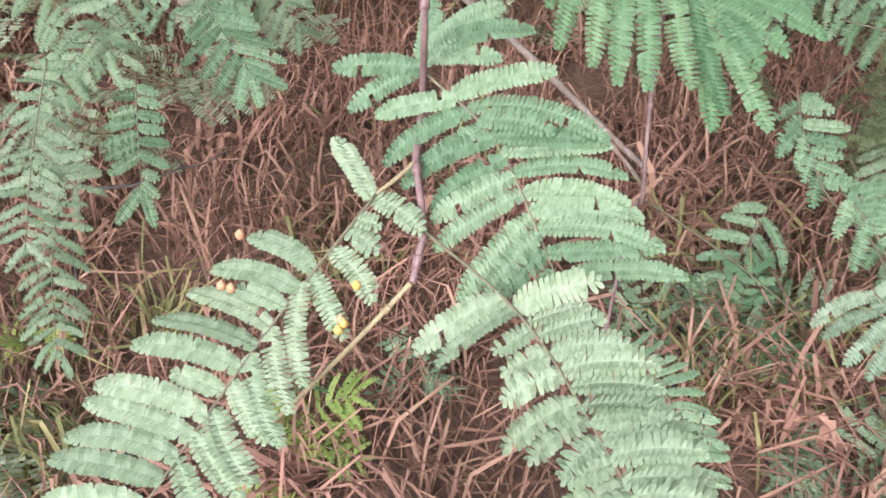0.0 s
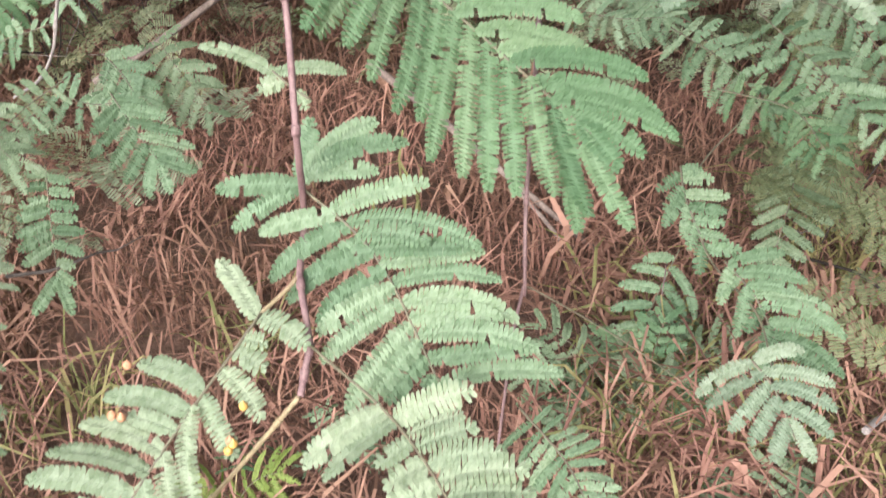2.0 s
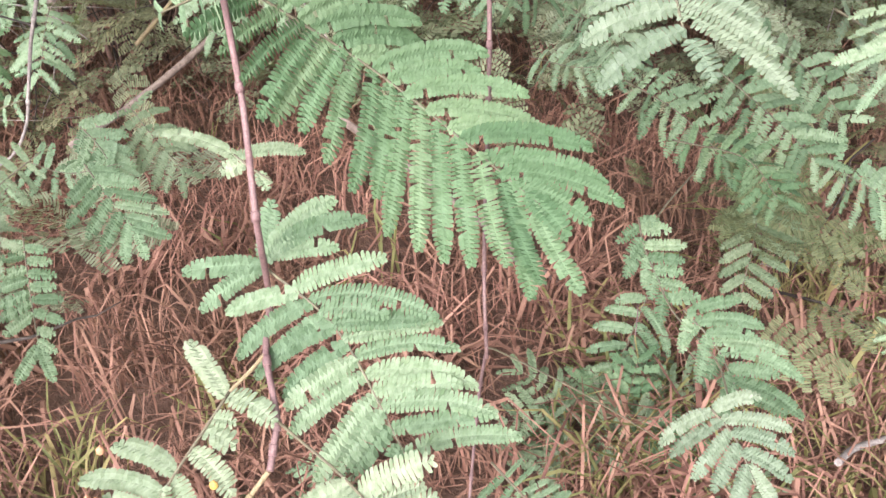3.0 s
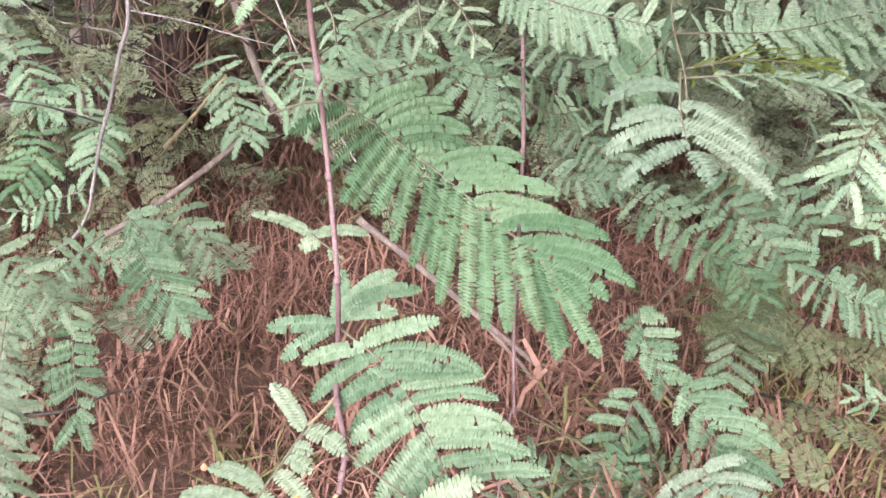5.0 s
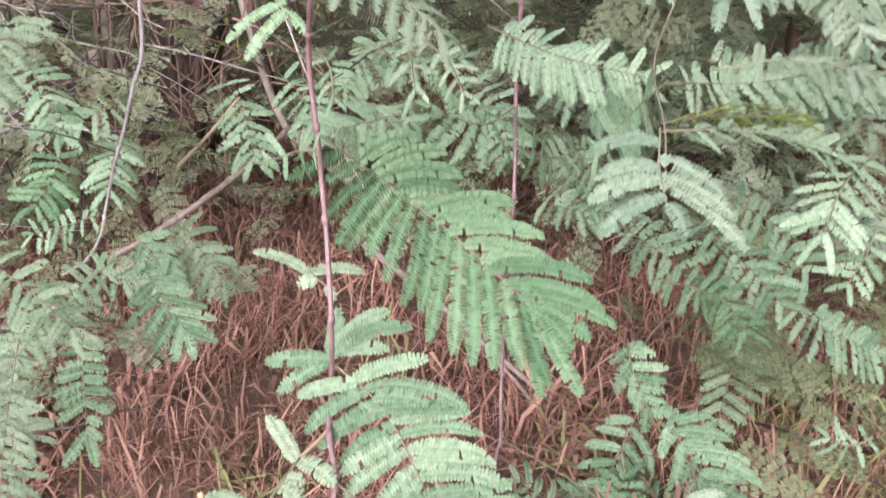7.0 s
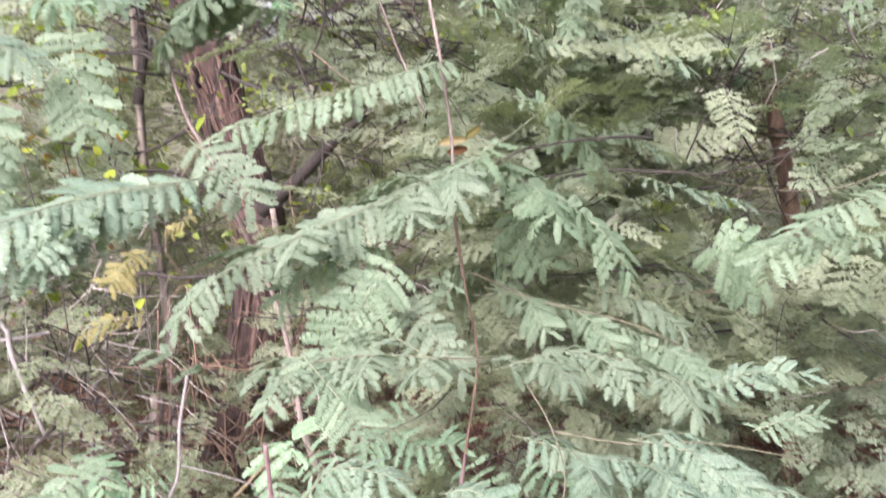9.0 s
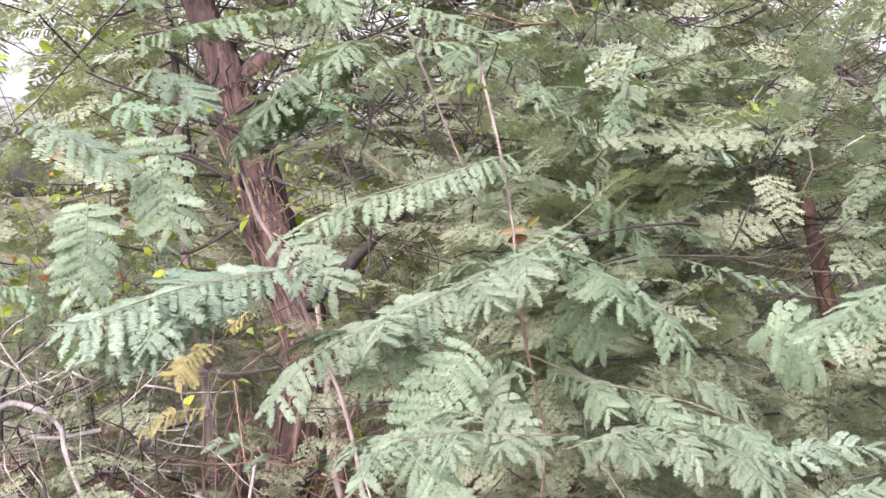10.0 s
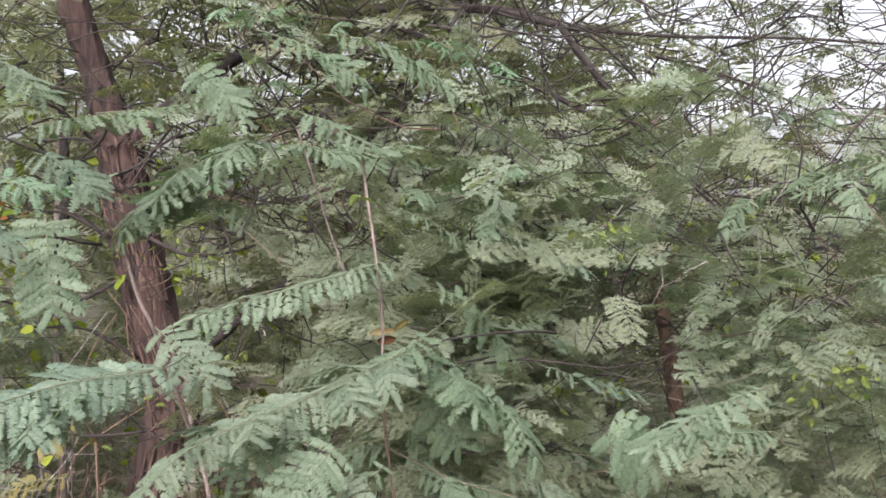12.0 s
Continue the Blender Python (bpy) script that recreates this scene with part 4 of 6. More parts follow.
def lime_sprig(at, seed, count, spread=0.09):
    """A few broad yellow-green leaves on a short twig."""
    rng = random.Random(seed)
    s = thing("broadleaf_sprig", at, "sprig of bright yellow-green rounded leaves", "leaves", "yellow-green sprigs")
    bm = bmesh.new()
    c = Vector(at)
    lean = rng.uniform(-0.05, 0.05)
    tube(bm, spline([c - Vector((lean, -0.03, 0.06)), c - Vector((-lean * 0.3, -0.01, 0.025)), c, c + Vector((lean * 0.6, 0, 0.03))], 5), 0.0013, 0.0007, 5)
    part("stem", bm, TWIG_DARK, s)
    shape = []
    for x, y, h in ((0, 0, 0), (0.28, 0.27, 0.08), (0.62, 0.22, 0.05), (1.0, 0, -0.16), (0.62, -0.22, 0.05), (0.28, -0.27, 0.08), (0.45, 0, -0.02)):
        shape.append((x, y, h))
    mesh = mesh_from("leaf", shape, [(a, b, 6) for a, b in ((0, 1), (1, 2), (2, 3), (3, 4), (4, 5), (5, 0))], LEAF_SPRIG)
    for k in range(count * 3 // 2):
        p = Vector((rng.gauss(0, spread * 0.5), rng.gauss(0, 0.05), rng.gauss(0, spread * 0.4)))
        z = rng.uniform(0.014, 0.034)
        leaf = new("leaf", mesh)
        leaf.parent = s
        leaf.matrix_basis = Matrix.Translation(p) @ Euler((rng.gauss(0.5, 0.7), rng.gauss(0.3, 0.5), rng.uniform(0, 6.3))).to_matrix().to_4x4() @ Matrix.Diagonal((z, z, z, 1))


LEAF_SPRIG = leaf_material("leaf_sprig_lime", (0.112, 0.160, 0.048), (0.165, 0.212, 0.058), (0.222, 0.252, 0.074), through_light=0.4)
lime_sprig((0.082, 1.633, 1.866), 1, 4, 0.05)
lime_sprig((0.131, 2.541, 1.830), 2, 12, 0.13)
lime_sprig((0.625, 1.674, 1.814), 3, 4, 0.05)
lime_sprig((-1.006, 1.807, 1.488), 4, 5, 0.06)
lime_sprig((-0.810, 2.858, 1.761), 5, 8, 0.12)
lime_sprig((0.070, 2.214, 1.620), 6, 5)
lime_sprig((0.207, 1.502, 1.439), 7, 5, 0.05)
lime_sprig((0.510, 1.637, 1.520), 8, 6, 0.07)
lime_sprig((0.296, 1.793, 1.236), 9, 4, 0.05)
lime_sprig((-0.557, 2.037, 1.382), 10, 7, 0.1)
lime_sprig((-1.033, 2.418, 1.577), 11, 6, 0.1)
lime_sprig((0.264, 2.788, 2.184), 12, 14, 0.15)
lime_sprig((1.138, 1.647, 1.567), 13, 9, 0.08)
lime_sprig((0.574, 1.477, 1.894), 14, 5, 0.05)
lime_sprig((1.162, 1.753, 2.037), 15, 10, 0.1)
lime_sprig((-0.439, 2.221, 1.744), 16, 9, 0.1)
lime_sprig((-0.643, 3.047, 0.714), 17, 12, 0.1)
lime_sprig((1.036, 1.500, 1.561), 30, 9, 0.06)
lime_sprig((1.096, 1.500, 1.587), 31, 10, 0.06)
lime_sprig((0.567, 1.500, 1.893), 32, 5, 0.025)
lime_sprig((0.061, 1.200, 1.919), 33, 2, 0.008)
lime_sprig((-0.463, 2.600, 1.745), 34, 8, 0.06)
lime_sprig((-0.506, 2.600, 1.711), 35, 7, 0.05)
lime_sprig((0.249, 2.200, 2.172), 36, 7, 0.07)
lime_sprig((0.367, 2.300, 2.400), 37, 7, 0.06)
lime_sprig((0.644, 1.700, 1.516), 38, 4, 0.025)
lime_sprig((0.141, 1.900, 1.896), 39, 8, 0.05)
lime_sprig((-0.574, 2.800, 1.705), 40, 6, 0.04)
lime_sprig((-0.344, 2.400, 1.461), 41, 5, 0.04)
lime_sprig((-1.038, 2.400, 2.226), 42, 9, 0.06)
lime_sprig((0.647, 1.900, 1.842), 43, 4, 0.03)
lime_sprig((-0.342, 2.600, 1.444), 44, 4, 0.03)
lime_sprig((0.521, 1.800, 1.497), 45, 3, 0.02)
lime_sprig((-0.952, 2.600, 1.360), 46, 5, 0.04)
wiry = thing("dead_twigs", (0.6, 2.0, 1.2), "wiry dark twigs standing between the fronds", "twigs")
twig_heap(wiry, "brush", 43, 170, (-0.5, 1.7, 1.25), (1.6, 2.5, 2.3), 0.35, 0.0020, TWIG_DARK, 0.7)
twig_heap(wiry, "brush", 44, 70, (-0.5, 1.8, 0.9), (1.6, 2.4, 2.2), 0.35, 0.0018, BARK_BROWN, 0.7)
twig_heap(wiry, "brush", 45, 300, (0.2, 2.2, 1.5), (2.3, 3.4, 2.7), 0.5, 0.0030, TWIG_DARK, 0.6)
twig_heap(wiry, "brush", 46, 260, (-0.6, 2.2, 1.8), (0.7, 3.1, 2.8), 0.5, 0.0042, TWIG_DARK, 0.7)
lime_sprig((-0.679, 2.947, 1.748), 18, 10, 0.12)
lime_sprig((-0.532, 2.846, 1.704), 19, 9, 0.12)
lime_sprig((-0.584, 2.971, 2.179), 20, 7, 0.08)
lime_sprig((1.020, 2.064, 1.618), 21, 9, 0.09)
lime_sprig((-1.213, 2.214, 1.712), 22, 6, 0.07)
lime_sprig((1.052, 2.401, 1.648), 23, 6, 0.07)

def withered_leaf(at, tip, width, material, seed, label):
    """A curled dead leaf caught among the twigs."""
    rng = random.Random(seed)
    a, b = Vector(at), Vector(tip)
    d = (b - a).normalized()
    across = d.cross(Vector((0, -1, 0.3))).normalized()
    up = across.cross(d)
    bm = bmesh.new()
    grid = []
    for i in range(9):
        u = i / 8
        w = width * (math.sin(math.pi * (0.06 + 0.88 * u)) ** 0.8)
        c = a.lerp(b, u) + up * 0.006 * math.sin(3 * u + seed)
        grid.append([bm.verts.new(c + across * w * v + up * (1.1 * w * v * v + rng.uniform(-0.0006, 0.0006))) for v in (-1, -0.5, 0, 0.5, 1)])
    for g, h in zip(grid, grid[1:]):
        for j in range(4):
            bm.faces.new((g[j], g[j + 1], h[j + 1], h[j])).smooth = True
    bmesh.ops.solidify(bm, geom=bm.faces[:], thickness=0.0006)
    s = thing("withered_leaf", at, label, "leaf", "withered leaves")
    part("blade", bm, material, s)


withered_leaf((0.085, 1.200, 1.675), (0.130, 1.200, 1.684), 0.007, LEAF_STRAW, 1, "pale straw-coloured curled leaf caught on a twig")
withered_leaf((0.130, 1.200, 1.684), (0.152, 1.200, 1.704), 0.006, LEAF_DRY, 2, "yellowing leaf beside a withered one")
withered_leaf((0.099, 1.200, 1.662), (0.131, 1.200, 1.669), 0.008, LEAF_BROWN, 3, "brown shrivelled leaf hanging from a twig")
fine = thing("dead_twigs", (0.8, 2.4, 1.0), "tangle of thin dark dead twigs in the thicket", "twigs")
twig_heap(fine, "brush", 36, 150, (-0.4, 1.9, 1.2), (2.0, 3.0, 2.7), 0.5, 0.0026, TWIG_DARK, 0.5)
twig_heap(fine, "brush", 37, 70, (-1.6, 2.2, 1.1), (-0.4, 3.0, 2.6), 0.45, 0.0024, TWIG_DARK, 0.6)


def layered_branches(seed, count, lo, hi, materials, label):
    """Sideways twigs in loose layers, each with its own few fronds."""
    rng = random.Random(seed)
    for k in range(count):
        c = Vector([rng.uniform(a, b) for a, b in zip(lo, hi)])
        way = Vector((rng.choice((-1, 1)) * rng.uniform(0.6, 1), rng.uniform(-0.8, 0.1), rng.uniform(-0.25, 0.15))).normalized()
        n = rng.uniform(0.22, 0.36)
        mid, end = c + way * n * 0.5 + Vector((0, 0, 0.015)), c + way * n - Vector((0, 0, 0.02))
        b = thing("leafy_branch", c, label, "branch", "leafy branches")
        stem(b, [c - way * 0.06 + Vector((0, 0.03, -0.02)), c, mid, end], 0.0012, 0.0007, RACHIS)
        bough(b, c, mid, end, (0, -0.5, 0.8), rng.choice((4, 5, 6)), 0.13, 0.046, rng.choice(materials), seed * 50 + k)


layered_branches(5, 12, (-0.1, 1.6, 1.25), (1.5, 2.3, 2.1), (LEAF_GREY, LEAF_BLUE, LEAF_MOSS, LEAF_GREY), "sideways twig with dusty grey-green fronds in the thicket")
layered_branches(6, 7, (0.0, 2.2, 1.5), (1.9, 2.9, 2.6), (LEAF_GREY, LEAF_MOSS, LEAF_MIST), "dull green layered fronds on a thin twig")
layered_branches(7, 5, (-1.75, 1.7, 1.3), (-1.15, 2.4, 2.2), (LEAF_GREY, LEAF_BLUE, LEAF_MIST), "dusty fronds on a thin twig beside the brush")
layered_branches(8, 5, (-0.5, 2.0, 1.9), (0.4, 2.6, 2.6), (LEAF_DEEP, LEAF_MOSS, LEAF), "green layered fronds hanging from the tree")


# ---- leafy branches in front ----
b = thing("leafy_branch", (-0.061, 0.570, 1.409), "hanging reddish stem with pale green feathery fronds", "branch", "leafy branches")
stem(b, [(-0.061, 0.570, 1.409), (-0.064, 0.600, 1.319), (-0.080, 0.667, 1.223), (-0.077, 0.665, 1.151), (-0.073, 0.648, 1.068), (-0.068, 0.601, 1.003), (-0.075, 0.625, 0.917), (-0.074, 0.577, 0.902), (-0.066, 0.539, 0.875), (-0.068, 0.524, 0.863), (-0.071, 0.509, 0.851)], 0.0024, 0.0026, STEM_RED, nodes=9)
stem(b, [(-0.074, 0.577, 0.902), (-0.084, 0.561, 0.899), (-0.097, 0.545, 0.895)], 0.0016, 0.0013, STEM_TAN, "petiole", label="yellowish petiole")
stem(b, [(-0.072, 0.509, 0.851), (-0.085, 0.503, 0.837), (-0.107, 0.492, 0.815), (-0.142, 0.484, 0.776), (-0.174, 0.480, 0.740)], 0.0019, 0.0016, STEM_TAN, "twig", label="pale tan twig", nodes=2)
feather(b, (-0.075, 0.627, 0.945), (-0.021, 0.585, 0.912), (0.023, 0.518, 0.850), (0.03, -0.76, 0.65),
        [(0.23, 130, 59, -0.05), (0.32, 105, 69, -0.06), (0.41, 94, 69, -0.04), (0.48, 101, 63, -0.06), (0.57, 83, 61, -0.08), (0.64, 87, 62, -0.05), (0.7, 80, 69, -0.03), (0.78, 61, 74, -0.03), (0.84, 65, 53, 0), (0.9, 67, 41, -0.03), (0.96, 46, 14, 0)],
        [(0.2, -55, 74, 0.05), (0.3, -31, 100, 0.12), (0.38, -38, 52, 0.06), (0.46, -55, 72, -0.02), (0.54, -67, 74, -0.02), (0.62, -66, 77, 0.08), (0.7, -55, 83, 0.12), (0.76, -64, 64, 0.05), (0.82, -60, 84, 0.1), (0.9, -71, 76, 0), (1, -70, 85, 0.06)], LEAF, 0.0080, 0.0033)
feather(b, (-0.075, 0.627, 0.945), (-0.070, 0.637, 0.955), (-0.060, 0.653, 0.969), (0.09, -0.80, 0.59),
        [(0, -111, 62, -0.05), (0, -142, 57, -0.03), (0.12, -10, 48, 0)],
        [(0.16, 33, 73, 0.08), (0.36, 51, 80, 0.06), (0.3, 66, 55, 0.03)], LEAF, 0.0088, 0.0033)
feather(b, (-0.065, 0.534, 0.875), (0.004, 0.450, 0.870), (0.063, 0.335, 0.850), (-0.11, -0.54, 0.83),
        [(0.39, 108, 64, -0.05), (0.44, 102, 57, -0.05), (0.52, 100, 26, 0), (0.6, 107, 30, -0.03), (0.66, 92, 37, -0.06), (0.74, 88, 49, -0.1), (0.78, 84, 40, -0.06), (0.83, 73, 29, -0.03), (0.89, 103, 29, 0), (0.94, 97, 40, -0.05), (0.98, 86, 34, 0)],
        [(0.43, -62, 54, 0.05), (0.49, -67, 38, 0.03), (0.54, -68, 40, 0.05), (0.6, -61, 48, 0.06), (0.65, -62, 55, 0.08), (0.7, -62, 51, 0.08), (0.75, -61, 43, 0.07), (0.79, -63, 50, 0.08), (0.83, -61, 52, 0.08), (0.88, -64, 49, 0.06), (0.93, -59, 45, 0.06), (0.97, -52, 41, 0.06)], LEAF_PALE, 0.0100, 0.0034)
feather(b, (-0.097, 0.545, 0.895), (-0.155, 0.456, 0.849), (-0.220, 0.348, 0.787), (0.01, -0.67, 0.74),
        [(0.02, 117, 52, 0), (0.29, 85, 50, -0.08), (0.36, 73, 63, -0.07), (0.42, 80, 34, -0.05), (0.48, 80, 57, -0.06), (0.54, 77, 68, -0.06), (0.6, 70, 69, -0.08), (0.66, 78, 35, -0.03), (0.72, 73, 71, -0.06), (0.77, 77, 70, -0.05), (0.82, 70, 69, -0.06), (0.87, 69, 69, -0.05), (0.93, 59, 68, -0.06)],
        [(0.01, -87, 40, 0.06), (0.1, -111, 17, 0.1), (0.14, -96, 24, 0.05), (0.21, -72, 44, 0.06), (0.3, -59, 48, 0), (0.34, -37, 67, -0.08), (0.48, -49, 57, -0.05), (0.56, -54, 60, -0.06), (0.63, -63, 44, -0.05), (0.7, -64, 52, -0.06), (0.76, -70, 48, -0.05), (0.82, -61, 43, -0.05)], LEAF_PALE, 0.0080, 0.0032)
feather(b, (-0.073, 0.702, 0.977), (-0.088, 0.706, 0.987), (-0.101, 0.712, 0.997), (0.18, -0.76, 0.63),
        [(0.33, -154, 16, 0), (0.86, -21, 64, -0.06)],
        [(0.67, -58, 20, 0), (0.93, 133, 56, 0.1)], LEAF_PALE, 0.0066, 0.0028)
feather(b, (-0.076, 0.676, 1.150), (0.024, 0.707, 1.054), (0.133, 0.643, 0.972), (0.21, -0.75, 0.63),
        [(0.1, 122, 60, -0.05), (0.17, 117, 57, -0.06), (0.23, 112, 67, -0.06), (0.27, 99, 79, -0.05), (0.32, 97, 75, -0.05), (0.36, 91, 70, -0.04), (0.41, 78, 84, -0.04), (0.46, 68, 95, 0.03), (0.52, 61, 89, 0.02), (0.57, 59, 111, 0.02), (0.62, 52, 114, 0), (0.68, 48, 109, 0), (0.74, 43, 101, 0), (0.81, 36, 94, -0.03), (0.87, 27, 93, -0.04), (0.91, 39, 91, 0), (0.97, 21, 83, -0.05)],
        [(0.16, -49, 83, 0.06), (0.22, -42, 100, 0.08), (0.26, -33, 102, 0.1), (0.33, -31, 91, 0.08), (0.39, -31, 36, 0.03), (0.46, -43, 100, 0.08), (0.51, -43, 77, 0.06), (0.57, -38, 97, 0.08), (0.64, -34, 98, 0.08), (0.71, -42, 68, 0.05), (0.75, -39, 103, 0.08), (0.82, -30, 99, 0.1), (0.88, -29, 97, 0.09), (0.92, -15, 65, 0.06), (0.96, 7, 45, 0.03)], LEAF_DEEP, 0.0088, 0.0034)
feather(b, (-0.172, 1.218, 1.122), (-0.179, 1.234, 1.150), (-0.184, 1.249, 1.176), (0.1, -0.72, 0.69),
        [(0.68, -118, 104, -0.08), (0.47, -131, 95, -0.05)],
        [(0.81, 80, 91, 0.1), (0.94, 70, 72, 0.05), (0.42, 152, 38, 0.04)], LEAF_TIP, 0.0095, 0.0046, label="bright young frond at the shoot tip")
frond(b, (-0.061, 0.586, 1.326), (0.003, 0.576, 1.355), (0.072, 0.570, 1.365), (0.02, -0.26, 0.96), 8, 0.040, LEAF_GREY, (0, 25), "broad")
frond(b, (-0.061, 0.592, 1.311), (-0.013, 0.570, 1.304), (0.034, 0.550, 1.271), (0.02, -0.25, 0.97), 8, 0.038, LEAF_ASH, (0, 25), "broad")
frond(b, (-0.073, 0.642, 1.148), (-0.096, 0.670, 1.137), (-0.126, 0.686, 1.123), (0.11, -0.91, 0.39), 4, 0.030, LEAF, (-10, 25))
frond(b, (-0.069, 0.687, 1.219), (-0.063, 0.680, 1.206), (-0.060, 0.661, 1.189), (0.08, -0.94, 0.33), 4, 0.022, LEAF, (-10, 25))
bud(b, (-0.101, 0.478, 0.872), 0.0031, BUD)
bud(b, (-0.110, 0.465, 0.855), 0.0031, BUD_PINK)
bud(b, (-0.111, 0.461, 0.850), 0.0031, BUD)
bud(b, (-0.173, 0.490, 0.898), 0.0031, BUD_PINK)
bud(b, (-0.183, 0.471, 0.873), 0.0031, BUD_PINK)
bud(b, (-0.177, 0.470, 0.872), 0.0031, BUD_PINK)
bud(b, (-0.108, 0.464, 0.853), 0.0031, BUD)
b = thing("leafy_branch", (0.109, 1.126, 1.604), "slender dark-red stem with feathery fronds behind the first", "branch", "leafy branches")
stem(b, [(0.109, 1.126, 1.604), (0.128, 1.095, 1.471), (0.146, 1.086, 1.355), (0.130, 0.981, 1.238)], 0.0017, 0.0021, BARK_BROWN, "shoot", nodes=3)
stem(b, [(0.130, 0.981, 1.238), (0.116, 0.883, 1.148), (0.110, 0.808, 1.061), (0.102, 0.759, 0.981), (0.091, 0.692, 0.887), (0.088, 0.651, 0.824)], 0.0026, 0.0016, STEM_RED, nodes=8)
stem(b, [(0.090, 0.693, 0.803), (0.081, 0.674, 0.771), (0.070, 0.640, 0.713), (0.060, 0.599, 0.663)], 0.0016, 0.0013, STEM_RED, "twig", nodes=2)
stem(b, [(0.091, 0.693, 0.803), (0.105, 0.690, 0.797), (0.174, 0.693, 0.744), (0.244, 0.701, 0.678)], 0.0009, 0.0006, RACHIS, "tendril")
frond(b, (0.112, 0.848, 1.121), (0.078, 0.792, 1.120), (0.033, 0.769, 1.139), (-0.06, -0.80, 0.59), 8, 0.048, LEAF, (0, 25), "mid")
frond(b, (0.111, 0.820, 1.087), (0.152, 0.871, 1.054), (0.198, 0.922, 1.046), (-0.12, -0.85, 0.51), 8, 0.034, LEAF, (0, 25), "mid")
frond(b, (0.012, 0.801, 1.136), (-0.027, 0.768, 1.135), (-0.074, 0.745, 1.132), (0.02, -0.60, 0.80), 9, 0.041, LEAF, (0, 25), "mid")
frond(b, (0.090, 0.733, 0.627), (0.137, 0.676, 0.596), (0.162, 0.607, 0.550), (-0.08, -0.59, 0.80), 15, 0.053, LEAF, (0, 20), lean=(0.8, 1))
b = thing("leafy_branch", (0.218, 0.872, 1.379), "branch with bluish pale fronds on a dark stem", "branch", "leafy branches")
stem(b, [(0.218, 0.872, 1.379), (0.250, 0.835, 1.328), (0.261, 0.758, 1.284), (0.234, 0.740, 1.200), (0.233, 0.672, 1.151), (0.228, 0.631, 1.111)], 0.0009, 0.0011, RACHIS, nodes=3)
feather(b, (0.227, 0.665, 1.156), (0.222, 0.633, 1.129), (0.225, 0.603, 1.104), (-0.17, -0.63, 0.76),
        [(0.2, 85, 66, -0.16), (0.48, 92, 58, -0.12), (0.64, 84, 66, -0.1), (0.86, 73, 66, -0.07)],
        [(0.37, -56, 65, 0.1), (0.58, -48, 75, 0.08), (0.7, -38, 92, 0.08), (0.95, -15, 34, 0.12)], LEAF_BLUE, 0.0085, 0.0036)
frond(b, (0.236, 0.709, 1.182), (0.219, 0.747, 1.146), (0.192, 0.780, 1.098), (-0.16, -0.70, 0.69), 9, 0.051, LEAF, (0, 25), "mid")
frond(b, (0.085, 0.895, 1.197), (0.160, 0.870, 1.169), (0.251, 0.858, 1.148), (-0.09, -0.62, 0.78), 24, 0.052, LEAF_BRIGHT, (0, 25), droop=0.3)
frond(b, (0.004, 0.681, 1.256), (0.008, 0.655, 1.224), (0.011, 0.635, 1.205), (-0.00, -0.95, 0.31), 3, 0.028, LEAF_PALE, (0, 25))
frond(b, (0.017, 0.662, 1.241), (0.040, 0.653, 1.221), (0.052, 0.632, 1.200), (-0.04, -0.90, 0.43), 5, 0.023, LEAF_PALE, (-10, 25))
frond(b, (0.233, 0.696, 1.142), (0.325, 0.700, 1.140), (0.418, 0.705, 1.112), (-0.10, -0.18, 0.98), 16, 0.050, LEAF_BRIGHT, (20, 48), droop=0.05, lean=(1.0, 0.8))
# second copy along the rib; light shining through is put in its colour
frond(b, (0.236, 0.702, 1.148), (0.300, 0.710, 1.153), (0.365, 0.716, 1.142), (-0.02, 0.60, 0.80), 10, 0.042, LEAF_LIMY, (10, 40), droop=0.05, label="yellow-green far side of a frond, coloured as if lit through")
frond(b, (0.271, 0.855, 1.142), (0.388, 0.883, 1.134), (0.518, 0.911, 1.150), (-0.23, -0.64, 0.73), 24, 0.045, LEAF_BRIGHT, (0, 30), "mid")
frond(b, (0.452, 0.725, 1.108), (0.406, 0.684, 1.090), (0.381, 0.648, 1.058), (-0.25, -0.53, 0.81), 9, 0.046, LEAF_BRIGHT, (0, 30))
frond(b, (0.444, 1.016, 1.135), (0.476, 0.948, 1.111), (0.510, 0.879, 1.084), (-0.28, -0.68, 0.68), 11, 0.055, LEAF_BLUE, (0, 25), "mid")
frond(b, (0.315, 0.916, 1.154), (0.407, 0.905, 1.136), (0.505, 0.895, 1.117), (-0.22, -0.58, 0.78), 15, 0.049, LEAF_BRIGHT, (0, 28), "mid")
frond(b, (0.379, 0.761, 1.064), (0.423, 0.748, 1.038), (0.467, 0.739, 1.022), (-0.09, -0.19, 0.98), 9, 0.042, LEAF_BLUE, (-10, 25), "mid")
frond(b, (0.449, 0.693, 1.041), (0.438, 0.682, 1.017), (0.421, 0.671, 0.993), (-0.34, -0.68, 0.65), 6, 0.032, LEAF, (-10, 25), "mid")
b = thing("leafy_branch", (-0.379, 2.390, 0.970), "hazy grey-green fronds hanging beyond the first stems", "branch", "leafy branches")
stem(b, [(-0.379, 2.390, 0.970), (-0.245, 2.108, 0.733), (-0.142, 1.980, 0.582)], 0.003, 0.0015, TWIG_GREY, nodes=2)
frond(b, (-0.341, 2.101, 0.830), (-0.272, 2.023, 0.785), (-0.231, 1.936, 0.720), (0.09, -0.71, 0.70), 9, 0.078, LEAF_MIST, (-10, 25), "mid")
